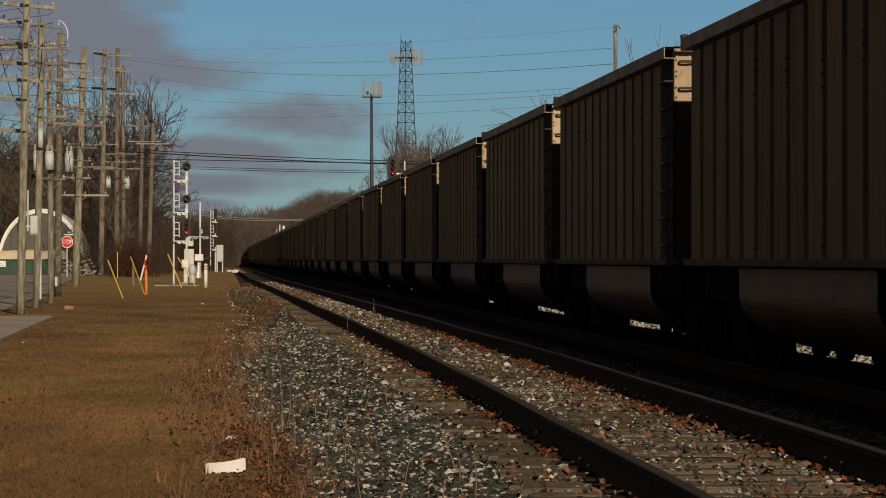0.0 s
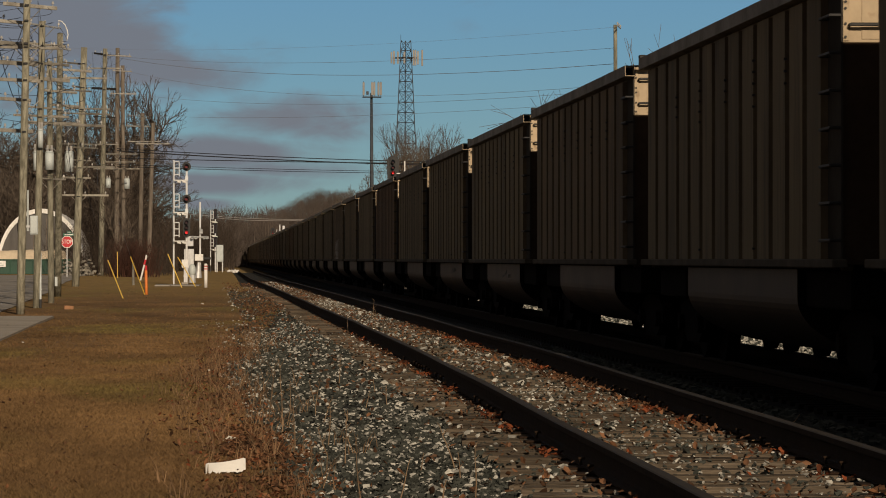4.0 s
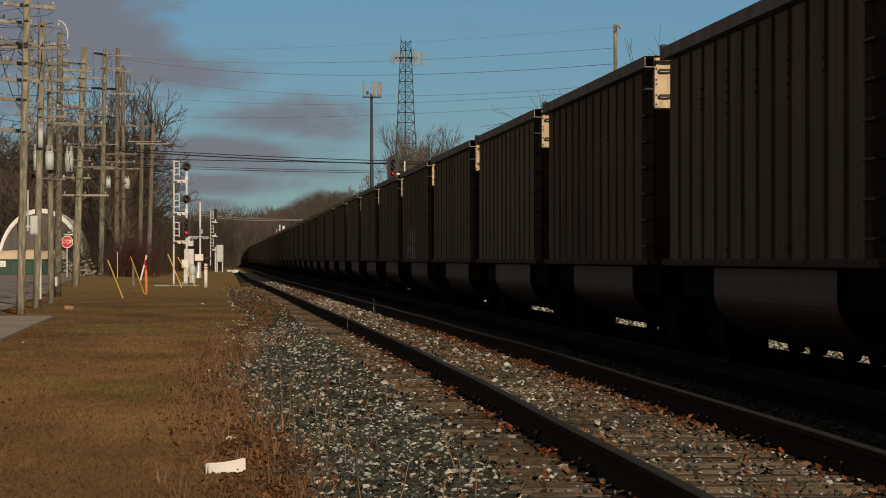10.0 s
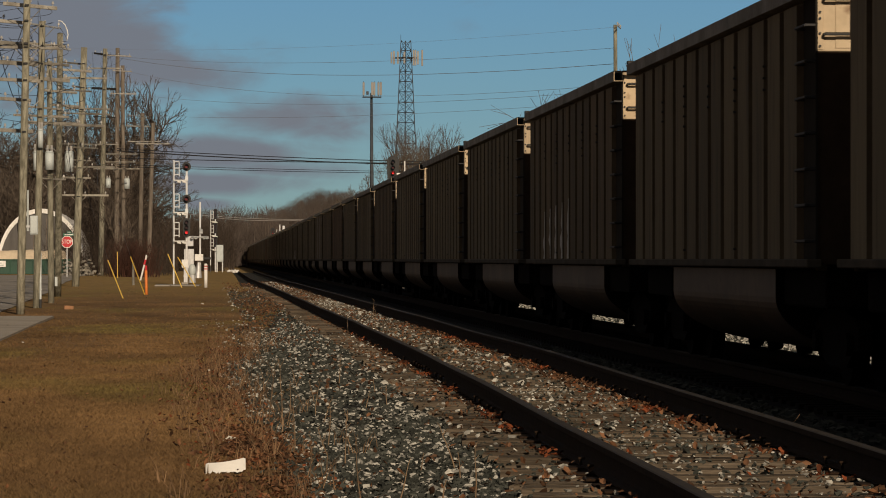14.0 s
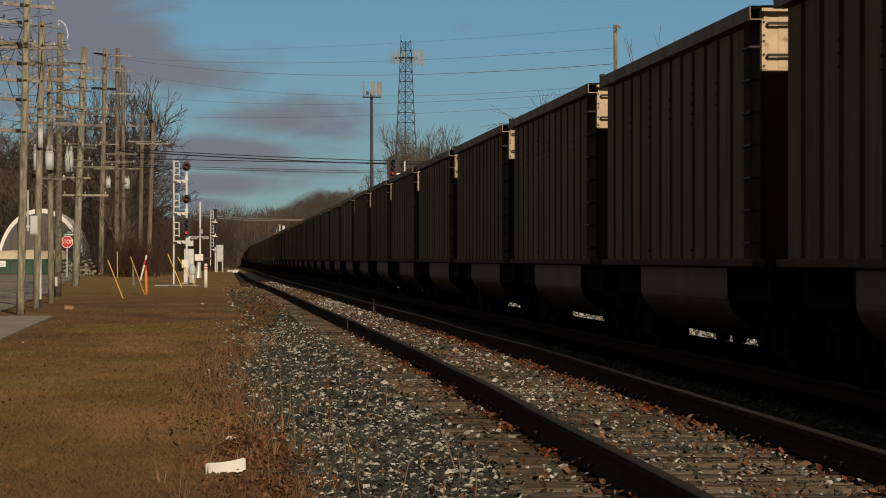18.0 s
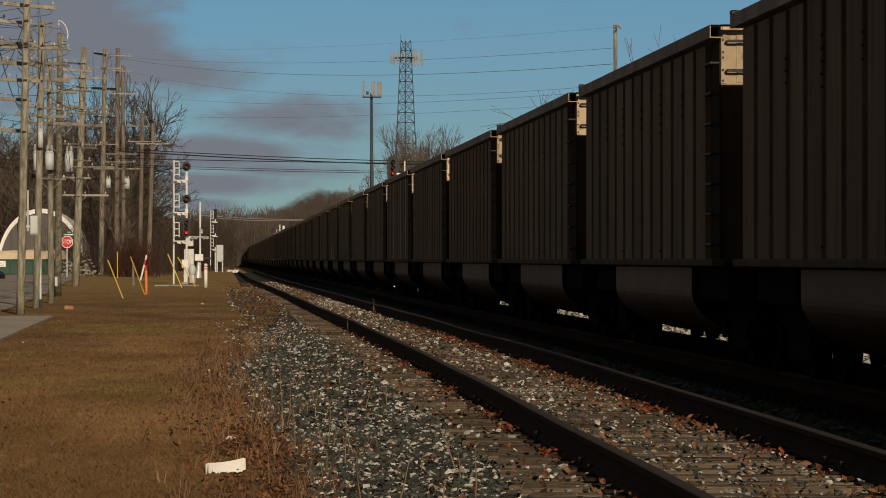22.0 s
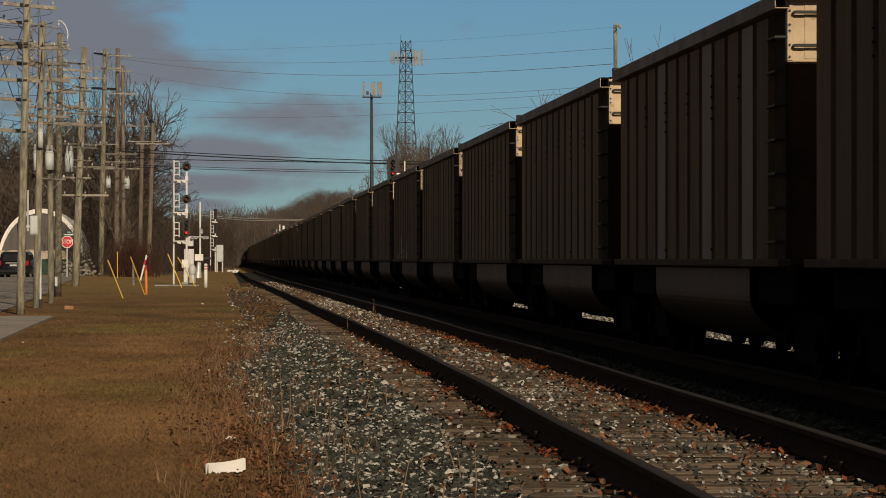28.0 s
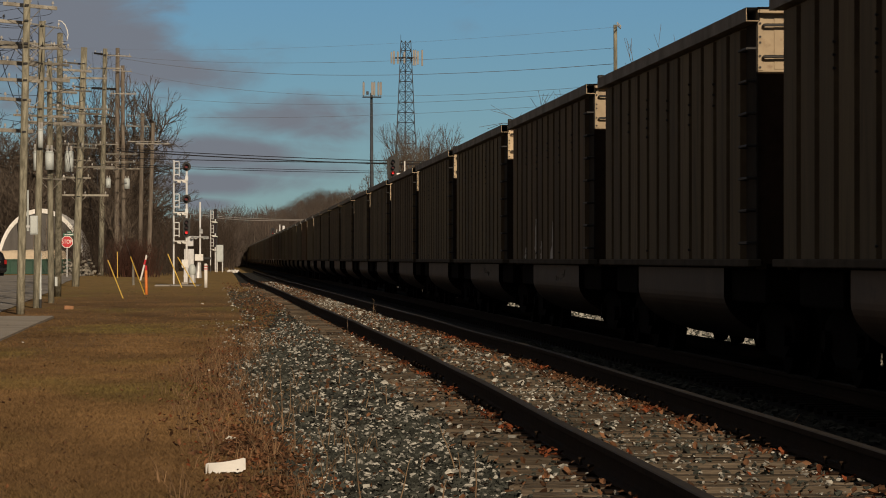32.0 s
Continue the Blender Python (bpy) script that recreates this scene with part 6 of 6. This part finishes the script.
def woods(name, n, where, hmin, hmax, seed, label, mat=M_WOODS_HAZE, thin=0.03):
    rs, segs = random.Random(seed), []
    for _ in range(n):
        x, y, z = where(rs)
        h = rs.uniform(hmin, hmax)
        trunk, crown = forked(rs, h, 0.013 * h, levels=6, thin=thin)
        segs += [(a[0] + x, a[1] + y, a[2] + z, a[3] + x, a[4] + y, a[5] + z, a[6], a[7]) for a in np.concatenate([trunk, crown])]
    return tagged(new(name, sticks(name, segs, mat)), label, "woods", kind="stuff")


def far_woods(name, n, where, hmin, hmax, seed, label, mat=M_WOODS_HAZE, twigs=70, spread=0.34, r=0.05):
    """Leafless trees seen from far off: a stem and a dome of fine upright twigs."""
    rs, segs, tips = np.random.RandomState(seed), [], []
    for _ in range(n):
        x, y, z = where(rs)
        h = rs.uniform(hmin, hmax)
        segs.append((x, y, z - 0.3, x, y, z + h * 0.8, 0.012 * h, 0.05))
        a, u, v = rs.uniform(0, 6.283, twigs), rs.uniform(0, 1, twigs) ** 0.5, rs.uniform(0, 1, twigs)
        reach = spread * h * u * np.sqrt(np.maximum(0.05, 1 - ((v - 0.35) / 0.68) ** 2))
        p = np.stack([x + reach * np.cos(a), y + reach * np.sin(a), z + h * (0.2 + 0.68 * v)], 1)
        d = np.stack([0.7 * u * np.cos(a) + rs.uniform(-.6, .6, twigs), 0.7 * u * np.sin(a), np.ones(twigs)], 1) * (h * rs.uniform(.05, .13, twigs))[:, None]
        tips.append(np.concatenate([p, p + d, np.full((twigs, 1), r)], 1))
    tips = np.concatenate(tips)
    return tagged(new(name, sticks(name, segs, mat, 3, tips)), label, "woods", kind="stuff")


def hill_height(x, y):
    """A wooded rise to the right of the line, far off."""
    ridge = 8.5 * max(0.0, min(1.0, (y - 950) / 110)) * max(0.0, min(1.0, (30 - x) / 20))
    return -0.5 + ridge + 14.5 * math.exp(-((x - 31) / (15 if x < 31 else 40)) ** 2) * max(0.0, min(1.0, (y - 860) / 140))


def hill_mesh():
    xs, ys = np.linspace(-200, 160, 73), np.linspace(850, 1250, 20)
    verts = [(x, y, hill_height(x, y) - 0.05) for y in ys for x in xs]
    w = len(xs)
    return raw("hillside", verts, [(j * w + i, j * w + i + 1, (j + 1) * w + i + 1, (j + 1) * w + i) for j in range(len(ys) - 1) for i in range(w - 1)], M_WOODS_HAZE, True)


tagged(new("ground_hillside", hill_mesh()), "brown wooded hillside in the distance", "hill", kind="structure")


def far_left(rs):
    y = rs.uniform(700, 1000)
    return rs.uniform(-0.075, 0.016) * y, y, -0.1


def far_hill(rs):
    y = rs.uniform(870, 1040)
    x = rs.uniform(10, 80)
    return x, y, hill_height(x, y)


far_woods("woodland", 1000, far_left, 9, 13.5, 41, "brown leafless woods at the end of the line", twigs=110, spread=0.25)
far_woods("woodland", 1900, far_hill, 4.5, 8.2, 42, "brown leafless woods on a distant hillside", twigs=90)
woods("woodland", 70, lambda rs: (rs.uniform(-36, -9.5), rs.uniform(380, 470), -0.1), 7, 13.5, 43, "brown leafless wood behind the road", M_TWIG)
woods("woodland", 30, lambda rs: (rs.uniform(-27, -7.0), rs.uniform(312, 350), -0.1), 6, 11.5, 44, "pale bare trees at the wood's edge", M_BARK, 0.022)


# ---- the weeds and litter beside the ballast
def weed(x, y, z, h, seed, lean=0.0):
    rs = random.Random(seed)
    p, d = Vector((0, 0, -0.03)), Vector((lean, rs.uniform(-.1, .1), 1))
    pts, twigs = [p], []
    for i in range(5):
        d = d + Vector((rs.uniform(-.1, .1), rs.uniform(-.1, .1), 0))
        p = p + d.normalized() * h / 5
        pts.append(p)
        if i > 1:
            for _ in range(2):
                t = Vector((rs.uniform(-1, 1), rs.uniform(-1, 1), rs.uniform(.4, 1.2))).normalized() * h * rs.uniform(.05, .16)
                twigs.append((p, p + t))
    w = tagged(empty("weed_stalk", pose(x, y, z)), "dry upright weed stalk growing from the ballast", "weed", "dry weeds")
    part("stem", tube(B(), pts, [.0065 - .0009 * i for i in range(6)], 5), M_STALK, w)
    for a, b in twigs:
        part("twig", rod(B(), a, b, .003, .0012, 4), M_STALK, w)
    return w


for i, (px, py, h, lean) in enumerate([(0.44, 33.09, 0.55, 0.05), (2.34, 55.27, 0.68, 0.06), (2.17, 60.70, 0.36, 0.03), (2.46, 56.43, 0.51, 0.00), (0.89, 33.35, 0.37, -0.10), (0.52, 30.02, 0.62, 0.02), (0.89, 25.51, 0.41, 0.02), (0.84, 28.08, 0.40, 0.05), (1.03, 20.90, 0.33, 0.10), (0.88, 22.24, 0.32, -0.10), (0.57, 27.74, 0.44, 0.10), (0.27, 32.07, 0.36, -0.05), (0.14, 39.26, 0.25, 0.50), (0.97, 20.39, 0.16, 0.40), (1.21, 19.35, 0.10, 0.15), (0.59, 23.27, 0.37, -0.05), (1.25, 37.66, 0.30, 0.00)]):
    weed(px, py, -0.2 if px > 1.2 else -0.42, h, 60 + i, lean)
rs = random.Random(9)
for i in range(34):
    y = rs.uniform(15, 44)
    x = drift(y) - 2.25 + rs.uniform(-.45, .75)
    weed(x, y, ballast_top(x, y), rs.uniform(.12, .34), 100 + i, rs.uniform(-.25, .25))

strip_bm = B()
rs = random.Random(2)
n = 18
rows = []
for i in range(n + 1):
    f = i / n
    a = -0.55 + 1.1 * f
    x, y = 0.27 * math.sin(a), -0.30 * (math.cos(a) - 1)
    lo, hi = (0.0 if i < 3 else rs.uniform(0, .02)) + 0.012 * f, 0.085 + 0.035 * f * f - (0.01 if i in (0, n) else 0)
    rows.append([(x, y, lo), (x, y, hi), (x * 0.985, y + 0.006, hi), (x * 0.985, y + 0.006, lo)])
vs = [[strip_bm.verts.new(c) for c in r] for r in rows]
for a, b in zip(vs, vs[1:]):
    for k in range(4):
        strip_bm.faces.new((a[k], a[(k + 1) % 4], b[(k + 1) % 4], b[k]))
strip_bm.faces.new(vs[0])
strip_bm.faces.new(vs[-1])
bmesh.ops.recalc_face_normals(strip_bm, faces=strip_bm.faces)
cup = tagged(part("plastic_strip", strip_bm, M_WHITE), "curved torn strip of white plastic lying in the leaves", "litter")
cup.matrix_basis = pose(0.03, 25.0, -0.432, 0, -1, 0)
for i, (x, y) in enumerate([(-3.60, 64.62), (0.41, 324.50)]):
    scrap = tagged(part("paper_scrap", scatter("scrap", leaf_shapes(), [(0, 0, 0.03, i, .2, .1, .09, .07, .06)], M_WHITE), None), "small crumpled white paper scrap in the grass", "litter")
    scrap.matrix_basis = pose(x, y, -0.45)
branch_segs = []
for i in range(5):
    branch_segs += [(*(0.05 * i, 0, 0), *(0.2 + 0.05 * i, 0.1 * i, 0.04 * i), .004, .002)]
twig = tagged(new("fallen_twig", sticks("fallen_twig", branch_segs, M_TUFT, 5)), "thin dead twig lying across the track", "twig")
twig.matrix_basis = pose(3.65, 24.22, -0.16)


# ---- the dark estate car that waits at the stop sign
def suv():
    M_BODY = material("black_car_paint", (0.012, 0.012, 0.014), (0.009, 0.009, 0.01), 2, 0.25, spec=0.6)
    M_GLASS = material("dark_car_glass", (0.02, 0.022, 0.025), None, 3, 0.08, spec=0.7)
    M_TAIL = material("red_tail_lamp", (0.3, 0.012, 0.01), None, 3, 0.3, emit=0.08)
    M_TYRE = material("tyre_rubber", (0.015, 0.015, 0.015), None, 6, 0.9)
    car = tagged(empty("suv"), "black sport utility vehicle seen from behind at the stop sign", "car")
    bm = B()
    prof = [(-2.35, 0.45), (-2.4, 0.75), (-2.38, 1.02), (-2.2, 1.1), (-1.95, 1.68), (-1.6, 1.78), (0.3, 1.78), (0.75, 1.66), (1.15, 1.12), (2.15, 1.0), (2.4, 0.8), (2.4, 0.42), (2.1, 0.3), (-2.1, 0.3)]
    L = [bm.verts.new((-(0.98 - 0.16 * max(0, z - 1.05) / 0.7), y, z)) for y, z in prof]
    R = [bm.verts.new((0.98 - 0.16 * max(0, z - 1.05) / 0.7, y, z)) for y, z in prof]
    k = len(L)
    for i in range(k):
        bm.faces.new((L[i], L[(i + 1) % k], R[(i + 1) % k], R[i]))
    bm.faces.new(L)
    bm.faces.new(R)
    bmesh.ops.recalc_face_normals(bm, faces=bm.faces)
    bmesh.ops.bevel(bm, geom=list(bm.edges), offset=0.05, segments=2, affect="EDGES")
    body = part("body", bm, M_BODY, car, "", True)
    bm = B()
    v = [bm.verts.new(c) for c in ((-0.72, -2.20, 1.16), (0.72, -2.20, 1.16), (0.62, -2.0, 1.62), (-0.62, -2.0, 1.62))]
    w2 = [bm.verts.new(Vector(c.co) + Vector((0, -0.035, 0.0))) for c in v]
    bm.faces.new(w2)
    for i in range(4):
        bm.faces.new((v[i], v[(i + 1) % 4], w2[(i + 1) % 4], w2[i]))
    part("rear_window", bm, M_GLASS, car)
    for s in (-1, 1):
        part("tail_lamp", box(B(), s * 0.78, s * 0.97, -2.44, -2.3, 0.88, 1.2, 0.03), M_TAIL, car, "red tail lamp")
        part("side_window", box(B(), s * 0.86, s * 0.93, -1.7, 0.5, 1.18, 1.6, 0.03), M_GLASS, car)
        part("mirror", box(B(), s * 0.98, s * 1.15, 0.7, 0.85, 1.08, 1.25, 0.03), M_BODY, car)
        part("roof_rail", rod(B(), (s * 0.72, -1.6, 1.83), (s * 0.72, 0.2, 1.83), 0.03, n=8), M_GALV, car)
        for y in (-1.45, 1.5):
            wh = part("wheel", rod(B(), (s * 0.74, y, 0.36), (s * 0.96, y, 0.36), 0.36, n=24), M_TYRE, car)
            part("rim", rod(B(), (s * 0.95, y, 0.36), (s * 0.975, y, 0.36), 0.24, 0.2, 16), M_GALV, wh)
    part("tailgate_panel", box(B(), -0.22, 0.22, -2.46, -2.42, 0.84, 0.95, 0.005), M_GREYBOX, car)
    part("tailgate_bar", box(B(), -0.2, 0.2, -2.468, -2.4605, 0.86, 0.91), M_GREYBOX, car)
    part("bumper", box(B(), -0.95, 0.95, -2.5, -2.3, 0.42, 0.64, 0.05), M_BODY, car)
    part("trim_bar", box(B(), -0.5, 0.5, -2.44, -2.36, 1.02, 1.07, 0.01), M_GALV, car, "chrome trim bar")
    return car


SUV = suv()
SUV_ROWS = [(0.0, -19.80, 215.0, -0.80, 0), (21.0, -16.58, 215.0, -0.80, -22), (22.0, -14.95, 216.0, -0.70, -20), (22.5, -14.24, 217.0, -0.62, -16), (23.0, -13.81, 219.0, -0.50, -12), (23.5, -13.73, 221.0, -0.42, -9), (24.0, -13.68, 223.0, -0.34, -6), (24.5, -13.59, 225.0, -0.29, -4), (25.0, -13.39, 227.0, -0.25, -4), (25.5, -13.22, 228.5, -0.22, -5), (26.5, -13.14, 229.5, -0.20, -6), (28.0, -13.13, 230.0, -0.20, -4), (28.7, -13.12, 230.5, -0.20, -2), (29.3, -13.10, 232.0, -0.20, 2), (30.0, -13.13, 234.5, -0.18, 6), (30.5, -13.34, 237.0, -0.17, 10), (31.0, -13.74, 240.0, -0.16, 14), (31.5, -14.95, 243.0, -0.15, 18), (32.0, -16.50, 246.0, -0.15, 22)]


def suv_path():
    return [(t, pose(x, y, z, 0, 0, turn)) for t, x, y, z, turn in SUV_ROWS]
motions()
